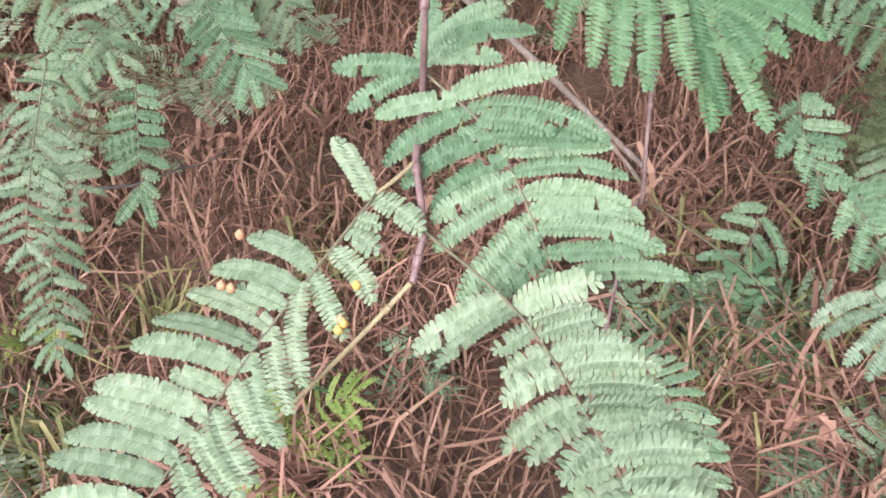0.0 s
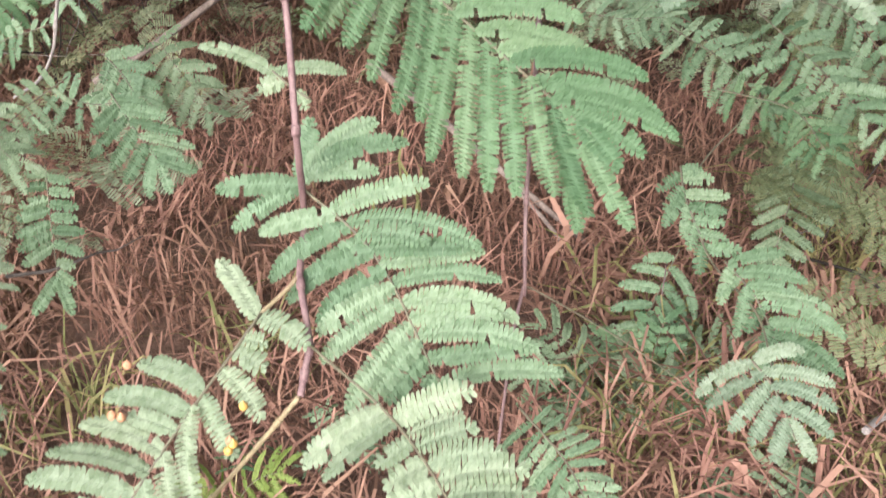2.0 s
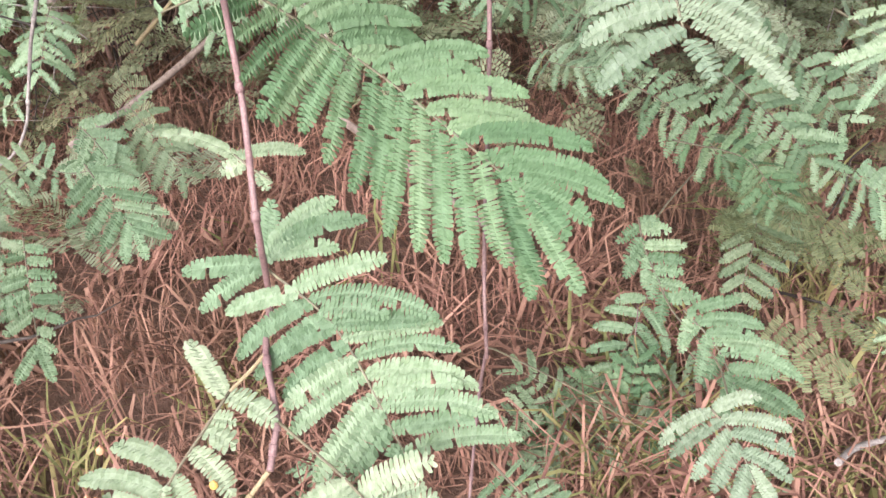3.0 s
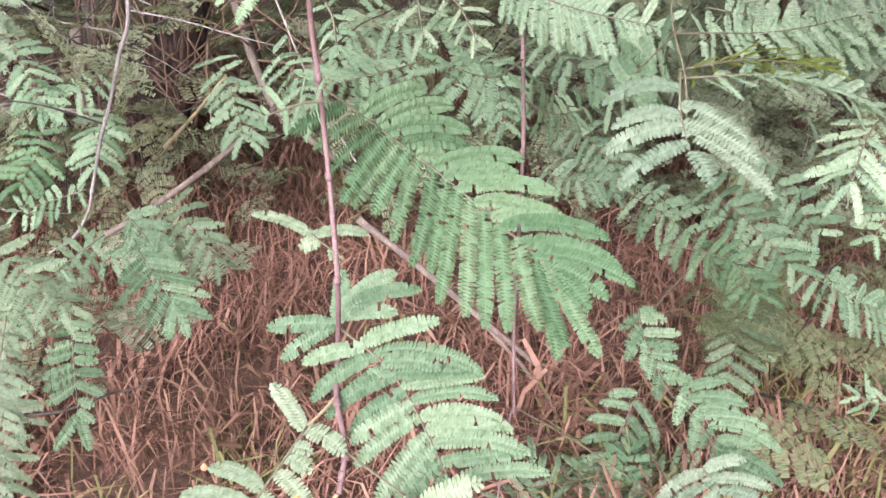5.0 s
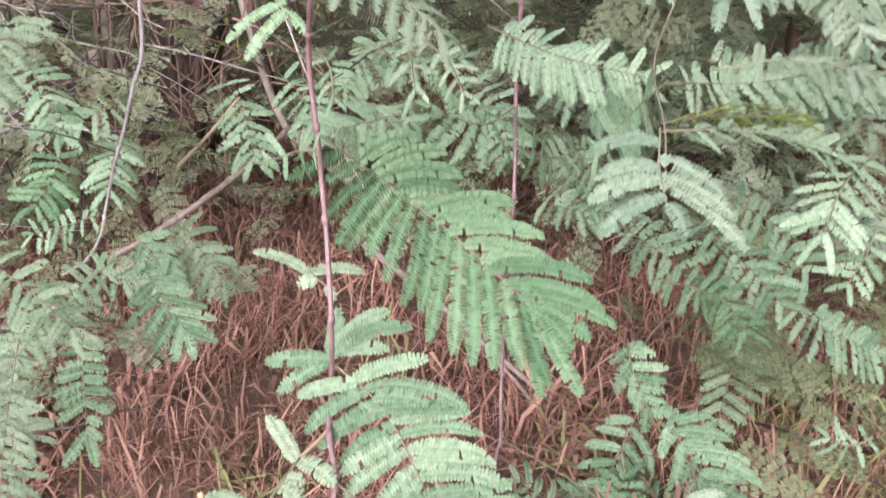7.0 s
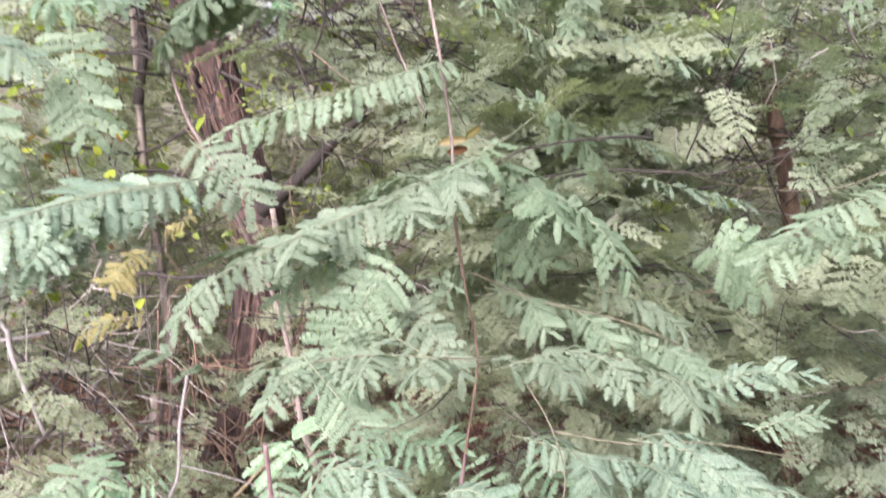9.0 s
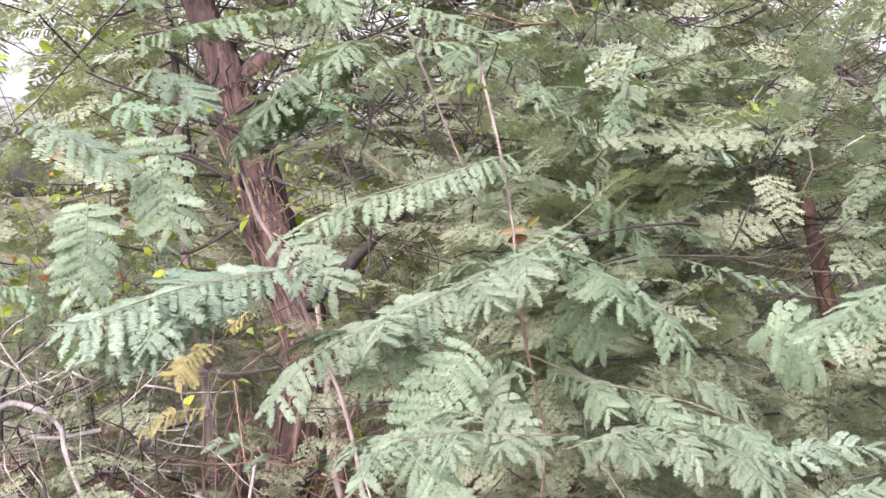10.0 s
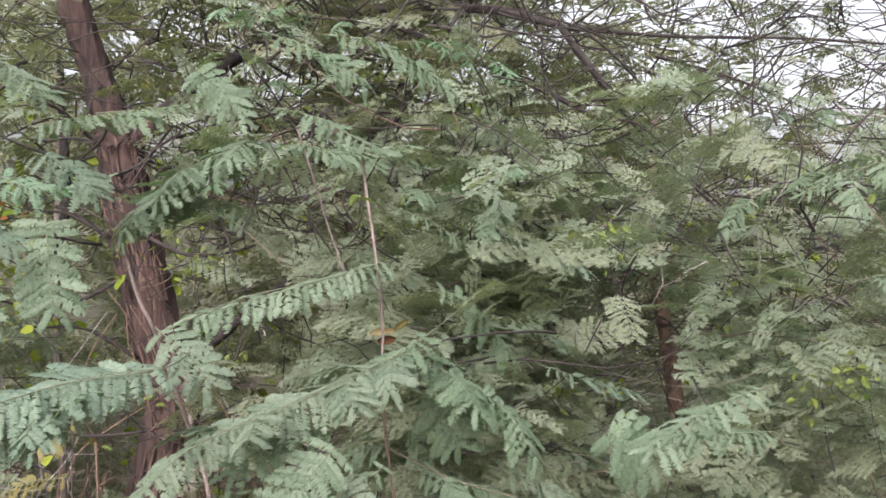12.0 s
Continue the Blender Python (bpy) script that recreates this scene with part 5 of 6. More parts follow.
frond(b, (-0.127, 2.029, 0.918), (-0.029, 1.956, 0.884), (0.078, 1.908, 0.905), (0.01, -0.62, 0.79), 10, 0.075, LEAF_MIST, (-10, 25), "mid")
frond(b, (0.089, 1.893, 0.873), (0.154, 1.812, 0.822), (0.170, 1.725, 0.755), (-0.05, -0.71, 0.70), 9, 0.071, LEAF_MIST, (-10, 25), "mid")
frond(b, (0.243, 1.904, 0.901), (0.304, 1.823, 0.850), (0.386, 1.758, 0.831), (-0.09, -0.60, 0.79), 10, 0.076, LEAF_MIST, (-10, 25), "mid")
frond(b, (0.224, 1.685, 0.673), (0.294, 1.627, 0.670), (0.372, 1.579, 0.687), (-0.09, -0.55, 0.83), 10, 0.060, LEAF_MIST, (-10, 25), "mid")
frond(b, (-0.511, 2.297, 0.770), (-0.449, 2.205, 0.695), (-0.415, 2.109, 0.612), (0.13, -0.70, 0.70), 9, 0.085, LEAF_MIST, (-10, 25), "mid")
frond(b, (0.310, 1.912, 0.687), (0.374, 1.842, 0.659), (0.422, 1.763, 0.611), (-0.10, -0.56, 0.82), 9, 0.079, LEAF_MIST, (-10, 25), "mid")
frond(b, (-0.057, 2.239, 0.897), (-0.140, 2.212, 0.838), (-0.196, 2.179, 0.766), (0.04, -0.62, 0.78), 9, 0.074, LEAF_MIST, (-10, 25), "mid")
frond(b, (-0.672, 1.989, 0.817), (-0.735, 1.969, 0.774), (-0.809, 1.961, 0.753), (0.20, -0.57, 0.80), 9, 0.068, LEAF_MIST, (-10, 25), "mid")
b = thing("leafy_branch", (0.467, 1.169, 0.801), "long drooping side branch with small dusty fronds", "branch", "leafy branches")
stem(b, [(0.467, 1.169, 0.801), (0.371, 1.074, 0.760), (0.288, 0.951, 0.748), (0.292, 0.869, 0.708), (0.318, 0.775, 0.706), (0.313, 0.694, 0.706)], 0.0011, 0.0011, RACHIS, nodes=2)
feather(b, (0.273, 0.950, 0.769), (0.276, 0.921, 0.744), (0.295, 0.872, 0.704), (-0.13, -0.66, 0.74),
        [(0.13, 61, 31, 0), (0.34, 45, 32, 0), (0.43, 44, 42, 0), (0.55, 25, 37, 0), (0.72, 33, 30, 0), (0.88, 32, 35, 0)],
        [(0.07, -87, 22, 0), (0.18, -81, 34, 0), (0.44, -77, 47, 0), (0.57, -63, 40, 0), (0.69, -61, 32, 0), (0.8, -55, 32, 0), (0.94, -66, 35, 0)], LEAF, 0.0075, 0.0034)
feather(b, (0.297, 0.826, 0.730), (0.324, 0.788, 0.707), (0.340, 0.736, 0.670), (-0.19, -0.6, 0.77),
        [(0.08, 55, 39, 0), (0.21, 87, 27, 0), (0.34, 50, 50, 0), (0.56, 54, 28, 0), (0.7, 28, 39, 0), (0.8, 38, 42, 0)],
        [(0.06, -64, 55, 0.08), (0.16, -48, 71, 0.06), (0.32, -46, 54, 0.08), (0.42, -49, 74, 0.08), (0.53, -43, 85, 0.12), (0.67, -60, 50, 0.05), (0.76, -44, 77, 0.08), (0.88, -47, 49, 0.06)], LEAF, 0.0075, 0.0032)
feather(b, (0.288, 0.678, 0.728), (0.304, 0.654, 0.714), (0.315, 0.620, 0.690), (-0.22, -0.61, 0.76),
        [(0.04, 97, 57, -0.08), (0.22, 96, 57, -0.05), (0.39, 73, 55, 0), (0.58, 54, 48, 0), (0.8, 37, 39, 0)],
        [(0.02, -69, 45, 0.06), (0.2, -41, 61, 0.08), (0.42, -39, 56, 0.06), (0.66, -38, 48, 0.06), (0.8, -12, 42, 0.05)], LEAF_BLUE, 0.0072, 0.0030)
feather(b, (0.559, 1.388, 0.534), (0.543, 1.343, 0.468), (0.507, 1.285, 0.377), (-0.27, -0.76, 0.59),
        [(0.13, 68, 58, 0), (0.26, 63, 60, 0), (0.39, 57, 62, 0), (0.51, 50, 60, 0), (0.62, 46, 57, 0), (0.74, 43, 48, 0), (0.87, 40, 39, 0)],
        [(0.06, -78, 68, 0), (0.18, -72, 77, 0), (0.32, -70, 79, 0), (0.44, -69, 76, 0), (0.55, -71, 67, 0), (0.66, -68, 60, 0), (0.76, -69, 52, 0), (0.87, -68, 38, 0)], LEAF_MOSS, 0.0085, 0.0040)
frond(b, (0.303, 1.201, 0.823), (0.357, 1.136, 0.804), (0.398, 1.066, 0.774), (-0.14, -0.53, 0.84), 11, 0.061, LEAF, (-10, 25), "mid")
frond(b, (0.412, 1.206, 0.836), (0.462, 1.134, 0.802), (0.507, 1.060, 0.765), (-0.18, -0.52, 0.84), 11, 0.061, LEAF, (-10, 25), "mid")
frond(b, (0.336, 1.077, 0.797), (0.407, 1.021, 0.796), (0.427, 0.957, 0.779), (-0.17, -0.51, 0.85), 11, 0.045, LEAF_DEEP, (-10, 25), "mid")
frond(b, (0.515, 1.060, 0.765), (0.577, 1.041, 0.728), (0.646, 1.026, 0.699), (-0.22, -0.48, 0.85), 12, 0.055, LEAF, (-10, 25), "mid")
frond(b, (0.463, 1.215, 0.858), (0.530, 1.199, 0.826), (0.578, 1.169, 0.764), (-0.20, -0.53, 0.83), 9, 0.059, LEAF, (-10, 25), "mid")
frond(b, (0.421, 0.567, 0.891), (0.401, 0.564, 0.883), (0.381, 0.567, 0.890), (-0.31, -0.59, 0.75), 5, 0.023, LEAF, (-10, 25), "mid")
b = thing("leafy_sapling", (0.411, 1.259, 0.069), "low young plant with dull green feathery fronds", "sapling", "leafy branches")
stem(b, [(0.411, 1.259, 0.069), (0.356, 1.305, 0.205), (0.375, 1.393, 0.327)], 0.002, 0.001, STEM_RED, nodes=2)
feather(b, (0.399, 1.413, 0.343), (0.350, 1.352, 0.273), (0.301, 1.285, 0.197), (-0.16, -0.69, 0.71),
        [(0.16, -51, 96, 0.1), (0.31, -58, 66, 0.05), (0.42, -50, 75, 0.06), (0.55, -35, 86, 0.05), (0.73, -33, 67, 0)],
        [(0.09, 62, 53, -0.06), (0.23, 77, 60, -0.04), (0.37, 74, 69, -0.05), (0.5, 62, 71, -0.05), (0.64, 44, 72, -0.05), (0.83, 25, 62, -0.04)], LEAF, 0.0095, 0.0042)
frond(b, (0.327, 1.231, 0.213), (0.333, 1.240, 0.258), (0.353, 1.273, 0.301), (-0.11, -0.52, 0.85), 7, 0.055, LEAF_DEEP, (-10, 25), "mid")
frond(b, (0.327, 1.226, 0.246), (0.363, 1.177, 0.242), (0.404, 1.121, 0.229), (-0.11, -0.40, 0.91), 9, 0.058, LEAF_DEEP, (-10, 25), "mid")
frond(b, (0.366, 1.327, 0.236), (0.286, 1.279, 0.226), (0.209, 1.212, 0.188), (-0.09, -0.51, 0.86), 10, 0.069, LEAF_DEEP, (-10, 25), "mid")
frond(b, (0.375, 1.316, 0.220), (0.403, 1.284, 0.174), (0.392, 1.218, 0.133), (-0.14, -0.49, 0.86), 8, 0.066, LEAF_DEEP, (-10, 25), "mid")
frond(b, (-0.197, 1.161, 0.110), (-0.173, 1.169, 0.153), (-0.155, 1.177, 0.195), (0.07, -0.47, 0.88), 6, 0.040, LEAF_DEEP, (-10, 25), "mid")
b = thing("leafy_sapling", (-0.768, 1.004, -0.027), "low dull green plant in the dry grass", "sapling", "leafy branches")
stem(b, [(-0.768, 1.004, -0.027), (-0.743, 1.022, 0.062), (-0.714, 1.034, 0.126)], 0.002, 0.001, STEM_TAN, nodes=1)
frond(b, (-0.743, 1.022, 0.062), (-0.765, 1.014, 0.106), (-0.792, 0.991, 0.129), (0.24, -0.32, 0.91), 7, 0.052, LEAF_DEEP, (-10, 25), "mid")
frond(b, (-0.730, 1.019, 0.091), (-0.683, 1.025, 0.126), (-0.631, 1.010, 0.133), (0.22, -0.34, 0.91), 7, 0.052, LEAF_DEEP, (-10, 25), "mid")
frond(b, (-0.722, 1.023, 0.112), (-0.732, 1.043, 0.141), (-0.759, 1.061, 0.169), (0.24, -0.34, 0.91), 6, 0.048, LEAF_MIST, (-10, 25), "mid")
frond(b, (-0.742, 1.011, 0.047), (-0.676, 0.991, 0.062), (-0.611, 0.962, 0.064), (0.22, -0.32, 0.92), 7, 0.048, LEAF_MIST, (-10, 25), "mid")
def low_plant(at, label, material, seed, count, reach, size):
    """A small plant: short fronds that spread from one foot in the grass."""
    rng = random.Random(seed)
    c = Vector(at)
    s = thing("leafy_sapling", at, label, "sapling", "leafy branches")
    stem(s, [c, c + Vector((0.01, 0, size * 0.4)), c + Vector((0.0, 0.01, size * 0.8))], 0.0018, 0.001, STEM_TAN)
    for k in range(count):
        a = 6.28 * (k + rng.uniform(-0.3, 0.3)) / count
        way = Vector((math.cos(a), math.sin(a) * 0.8, rng.uniform(0.0, 0.5)))
        foot = c + Vector((0, 0, size * rng.uniform(0.4, 0.8)))
        n = size * rng.uniform(0.7, 1.1)
        frond(s, foot, foot + way * n * 0.5 + Vector((0, 0, 0.015)), foot + way * n, (0.0, -0.45, 0.9), rng.choice((5, 6, 7)), reach * rng.uniform(0.8, 1.15), material, (-5, 28), "mid", 0.25, 0.2)


low_plant((0.254, 1.203, 0.14), "low green plant with soft feathery leaves in the grass", LEAF_MOSS, 400, 6, 0.055, 0.13)
low_plant((0.359, 1.268, 0.14), "dull green low plant among dry blades", LEAF_MOSS, 401, 5, 0.055, 0.12)
low_plant((-0.283, 0.982, 0.14), "low lime-yellow plant among the dry grass", LEAF_LIMY, 402, 5, 0.034, 0.055)
low_plant((-0.318, 0.860, 0.14), "small yellow-green seedling in the grass", LEAF_LIMY, 403, 4, 0.03, 0.05)
low_plant((-0.153, 1.120, 0.14), "small grey-green seedling between dry blades", LEAF_MIST, 404, 5, 0.04, 0.08)
low_plant((-0.779, 1.160, 0.14), "yellowish seedling beside the low dusty plants", LEAF_LIMY, 405, 4, 0.035, 0.06)
low_plant((0.445, 0.984, 0.14), "dark green seedling low in the grass", LEAF_MOSS, 406, 6, 0.05, 0.1)
b = thing("leafy_sapling", (-0.315, 0.979, 0.102), "low young plant with lime green fronds in the grass", "sapling", "leafy branches")
stem(b, [(-0.315, 0.979, 0.102), (-0.299, 0.993, 0.208), (-0.288, 1.001, 0.269)], 0.002, 0.001, STEM_TAN, nodes=1)
frond(b, (-0.299, 0.993, 0.208), (-0.264, 0.992, 0.255), (-0.228, 0.986, 0.278), (0.12, -0.37, 0.92), 6, 0.056, LEAF_FRESH, (-10, 25), "mid")
frond(b, (-0.299, 0.993, 0.208), (-0.320, 0.986, 0.250), (-0.354, 0.971, 0.265), (0.13, -0.37, 0.92), 6, 0.048, LEAF_FRESH, (-10, 25), "mid")
frond(b, (-0.295, 0.979, 0.188), (-0.256, 0.955, 0.203), (-0.217, 0.934, 0.205), (0.11, -0.35, 0.93), 6, 0.044, LEAF_FRESH, (-10, 25), "mid")
frond(b, (-0.292, 1.000, 0.269), (-0.298, 1.072, 0.232), (-0.285, 1.156, 0.176), (0.12, -0.38, 0.92), 6, 0.046, LEAF_DEEP, (-10, 25), "mid")
b = thing("leafy_branch", (-0.424, 1.420, 1.106), "grey twig hung with dusty green fronds beside the trunk", "branch", "leafy branches")
stem(b, [(-0.380, 1.300, 1.264), (-0.400, 1.300, 1.170), (-0.409, 1.300, 1.076), (-0.430, 1.300, 1.024), (-0.455, 1.300, 0.953), (-0.477, 1.300, 0.900), (-0.502, 1.300, 0.825), (-0.519, 1.300, 0.776), (-0.549, 1.300, 0.734), (-0.592, 1.300, 0.708)], 0.0034, 0.002, TWIG_ASH, nodes=5)
stem(b, [(-0.411, 1.320, 1.083), (-0.339, 1.320, 1.066), (-0.257, 1.320, 1.040), (-0.196, 1.320, 1.022)], 0.0015, 0.0009, TWIG_ASH, "twig")
stem(b, [(-0.468, 1.300, 0.918), (-0.522, 1.300, 0.939), (-0.570, 1.300, 0.954), (-0.629, 1.300, 0.962)], 0.0017, 0.001, TWIG_DARK, "twig")
feather(b, (-0.519, 1.481, 0.693), (-0.488, 1.462, 0.662), (-0.459, 1.432, 0.620), (0.25, -0.7, 0.67),
        [(0.14, 58, 39, 0), (0.32, 61, 50, 0), (0.54, 45, 56, 0), (0.75, 35, 48, 0)],
        [(0.05, -66, 56, 0), (0.2, -44, 66, 0), (0.42, -34, 63, 0), (0.62, -32, 57, 0), (0.86, -25, 50, 0)], LEAF_MIST, 0.0100, 0.0045)
frond(b, (-0.459, 1.560, 0.690), (-0.420, 1.520, 0.650), (-0.370, 1.480, 0.600), (0.25, -0.70, 0.67), 8, 0.065, LEAF_MOSS, (-10, 25), "mid")
feather(b, (-0.447, 1.282, 0.719), (-0.415, 1.255, 0.677), (-0.379, 1.228, 0.634), (0.27, -0.7, 0.66),
        [(0.18, 76, 53, 0), (0.35, 75, 74, 0), (0.53, 65, 64, 0), (0.72, 62, 63, 0), (0.86, 47, 59, 0), (0.99, 18, 44, 0)],
        [(0.08, -50, 43, 0), (0.22, -49, 62, 0), (0.41, -47, 74, 0), (0.6, -47, 77, 0), (0.77, -38, 49, 0), (0.93, -38, 56, 0)], LEAF, 0.0085, 0.0040)
feather(b, (-0.591, 1.333, 0.582), (-0.582, 1.278, 0.509), (-0.572, 1.229, 0.442), (0.37, -0.72, 0.59),
        [(0.08, 97, 32, 0), (0.18, 91, 37, 0), (0.29, 79, 43, 0), (0.38, 79, 49, 0), (0.49, 74, 53, 0), (0.58, 68, 55, 0), (0.68, 61, 54, 0), (0.98, 38, 66, 0)],
        [(0.11, -75, 34, 0), (0.22, -81, 38, 0), (0.33, -80, 42, 0), (0.44, -82, 39, 0), (0.55, -82, 47, 0), (0.66, -60, 48, 0), (0.84, -71, 28, 0), (0.93, -44, 34, 0), (0.98, -14, 62, 0)], LEAF, 0.0078, 0.0042)
frond(b, (-0.596, 1.052, 0.561), (-0.582, 0.957, 0.514), (-0.549, 0.854, 0.453), (0.34, -0.56, 0.76), 14, 0.048, LEAF_MOSS, (-10, 25), "mid")
frond(b, (-0.747, 1.184, 0.592), (-0.673, 1.148, 0.566), (-0.600, 1.092, 0.531), (0.31, -0.54, 0.78), 10, 0.058, LEAF_GREY, (-10, 25), "mid")
frond(b, (-0.588, 1.371, 0.657), (-0.647, 1.285, 0.632), (-0.685, 1.194, 0.597), (0.29, -0.58, 0.76), 11, 0.049, LEAF_MIST, (-10, 25), "mid")
frond(b, (-0.600, 1.433, 0.658), (-0.530, 1.424, 0.635), (-0.452, 1.435, 0.641), (0.19, -0.52, 0.83), 9, 0.061, LEAF_MIST, (-10, 25), "mid")
frond(b, (-0.635, 1.115, 0.843), (-0.538, 1.044, 0.814), (-0.454, 0.974, 0.786), (0.26, -0.59, 0.76), 12, 0.057, LEAF_MOSS, (-10, 25), "mid")
frond(b, (-0.463, 1.195, 0.784), (-0.522, 1.126, 0.755), (-0.576, 1.046, 0.701), (0.24, -0.59, 0.77), 12, 0.049, LEAF_MOSS, (-10, 25), "mid")
frond(b, (-0.519, 1.318, 0.808), (-0.573, 1.311, 0.793), (-0.632, 1.305, 0.778), (0.21, -0.53, 0.82), 8, 0.040, LEAF, (-10, 25), "mid")
frond(b, (-0.527, 0.971, 0.777), (-0.523, 0.885, 0.713), (-0.511, 0.799, 0.650), (0.30, -0.61, 0.73), 13, 0.042, LEAF_GREY, (-10, 25), "mid")
frond(b, (-0.769, 1.730, 0.968), (-0.708, 1.652, 0.923), (-0.661, 1.567, 0.862), (0.30, -0.77, 0.57), 9, 0.067, LEAF, (-10, 25), "mid")
frond(b, (-0.581, 1.661, 0.830), (-0.587, 1.624, 0.798), (-0.589, 1.569, 0.752), (0.25, -0.75, 0.61), 8, 0.063, LEAF_MIST, (-10, 25), "mid")
frond(b, (-0.699, 1.651, 0.803), (-0.704, 1.609, 0.762), (-0.725, 1.559, 0.726), (0.29, -0.73, 0.62), 8, 0.063, LEAF_DEEP, (-10, 25), "mid")
frond(b, (-0.518, 1.186, 1.168), (-0.551, 1.115, 1.111), (-0.580, 1.045, 1.058), (0.08, -0.19, 0.98), 15, 0.065, LEAF_GREY, (-10, 25), "broad")
b = thing("leafy_branch", (0.248, 1.280, 1.720), "sideways bough with rows of hanging pale pinnae", "branch", "leafy branches")
stem(b, [(0.248, 1.280, 1.720), (0.140, 1.064, 1.658), (0.008, 0.857, 1.616), (-0.109, 0.752, 1.576)], 0.0011, 0.0007, RACHIS_GREEN, nodes=3)
frond(b, (0.149, 1.065, 1.662), (0.007, 0.867, 1.617), (-0.130, 0.750, 1.569), (0.02, -0.42, 0.91), 26, 0.061, LEAF_ASH, (0, 28), "broad", petiole=0.05, droop=0.42)
bough(b, (0.149, 1.065, 1.662), (0.007, 0.867, 1.617), (-0.130, 0.750, 1.569), (0.01, -0.05, 1.00), 6, 0.100, 0.052, LEAF_ASH, 111)
frond(b, (-0.112, 0.752, 1.575), (-0.148, 0.707, 1.555), (-0.183, 0.670, 1.515), (0.02, -0.42, 0.91), 9, 0.043, LEAF_ASH, (0, 30), "broad", droop=0.42)
frond(b, (0.193, 1.122, 1.692), (0.130, 1.093, 1.651), (0.060, 1.052, 1.605), (0.00, -0.11, 0.99), 12, 0.066, LEAF_MOSS, (-10, 25), "broad")
frond(b, (0.051, 0.824, 1.552), (0.011, 0.796, 1.504), (-0.022, 0.758, 1.447), (0.13, -0.92, 0.37), 14, 0.062, LEAF_GREY, (10, 25), "broad", petiole=0.05)
frond(b, (0.048, 0.895, 1.561), (-0.027, 0.869, 1.560), (-0.094, 0.838, 1.513), (0.04, -0.23, 0.97), 14, 0.058, LEAF_MOSS, (-10, 25), "broad")
b = thing("leafy_branch", (0.123, 1.188, 1.811), "upper sideways bough with dusty feathery fronds", "branch", "leafy branches")
stem(b, [(0.123, 1.188, 1.811), (0.001, 1.033, 1.776), (-0.107, 0.961, 1.749), (-0.213, 0.887, 1.701)], 0.0011, 0.0007, RACHIS_GREEN, nodes=3)
frond(b, (0.111, 1.146, 1.809), (-0.026, 1.010, 1.767), (-0.187, 0.910, 1.716), (0.02, -0.42, 0.91), 26, 0.052, LEAF_GREY, (0, 28), "broad", petiole=0.03, droop=0.42)
frond(b, (-0.224, 0.896, 1.706), (-0.177, 0.867, 1.675), (-0.135, 0.847, 1.637), (0.54, -0.82, 0.21), 9, 0.056, LEAF_ASH, (10, 25), "broad")
frond(b, (-0.119, 1.418, 2.046), (-0.237, 1.368, 1.977), (-0.393, 1.316, 1.829), (0.01, -0.05, 1.00), 16, 0.068, LEAF_GREY, (-10, 25), "broad", droop=0.4)
b = thing("leafy_branch", (-0.167, 0.888, 1.672), "bough with broad overlapping pale fronds", "branch", "leafy branches")
stem(b, [(-0.167, 0.888, 1.672), (-0.175, 0.725, 1.669), (-0.261, 0.637, 1.662), (-0.343, 0.567, 1.639)], 0.0011, 0.0007, RACHIS_GREEN, nodes=3)
frond(b, (-0.168, 0.726, 1.671), (-0.259, 0.647, 1.663), (-0.369, 0.554, 1.629), (0.19, -0.46, 0.87), 27, 0.059, LEAF_BLUE, (0, 28), "broad", petiole=0.03, droop=0.42)
frond(b, (-0.210, 0.681, 1.662), (-0.283, 0.653, 1.637), (-0.362, 0.612, 1.594), (0.19, -0.45, 0.87), 18, 0.056, LEAF_BLUE, (0, 28), "broad", droop=0.42)
bough(b, (-0.210, 0.681, 1.662), (-0.283, 0.653, 1.637), (-0.362, 0.612, 1.594), (0.19, -0.45, 0.87), 4, 0.100, 0.048, LEAF_BLUE, 125)
frond(b, (-0.453, 1.083, 1.866), (-0.437, 1.058, 1.794), (-0.415, 1.022, 1.718), (0.38, -0.92, 0.11), 12, 0.069, LEAF_GREY, (-10, 25), "broad")
frond(b, (-0.456, 0.822, 1.767), (-0.446, 0.787, 1.713), (-0.447, 0.761, 1.649), (0.44, -0.87, 0.22), 14, 0.053, LEAF_GREY, (-10, 25), "broad")
frond(b, (-0.604, 0.972, 1.890), (-0.530, 0.974, 1.849), (-0.464, 0.977, 1.813), (0.14, -0.29, 0.95), 14, 0.059, LEAF_BLUE, (-10, 25), "broad")
frond(b, (-0.613, 1.278, 1.935), (-0.533, 1.283, 1.911), (-0.442, 1.292, 1.927), (0.12, -0.30, 0.95), 14, 0.071, LEAF_MIST, (-10, 25), "broad")
b = thing("leafy_branch", (0.181, 0.834, 1.429), "low bough with drooping light green pinnae", "branch", "leafy branches")
stem(b, [(0.181, 0.834, 1.429), (0.142, 0.771, 1.444), (0.027, 0.713, 1.463), (-0.063, 0.675, 1.461)], 0.0012, 0.0009, RACHIS, nodes=3)
frond(b, (0.150, 0.752, 1.445), (0.027, 0.713, 1.465), (-0.086, 0.673, 1.458), (0.01, -0.05, 1.00), 20, 0.050, LEAF_ASH, (0, 28), "broad", droop=0.35)
bough(b, (0.150, 0.752, 1.445), (0.027, 0.713, 1.465), (-0.086, 0.673, 1.458), (0.01, -0.05, 1.00), 5, 0.100, 0.042, LEAF_ASH, 133)
frond(b, (0.053, 0.860, 1.501), (0.091, 0.840, 1.466), (0.133, 0.818, 1.410), (0.30, -0.74, 0.60), 12, 0.042, LEAF_ASH, (-10, 25), "broad", droop=0.2)
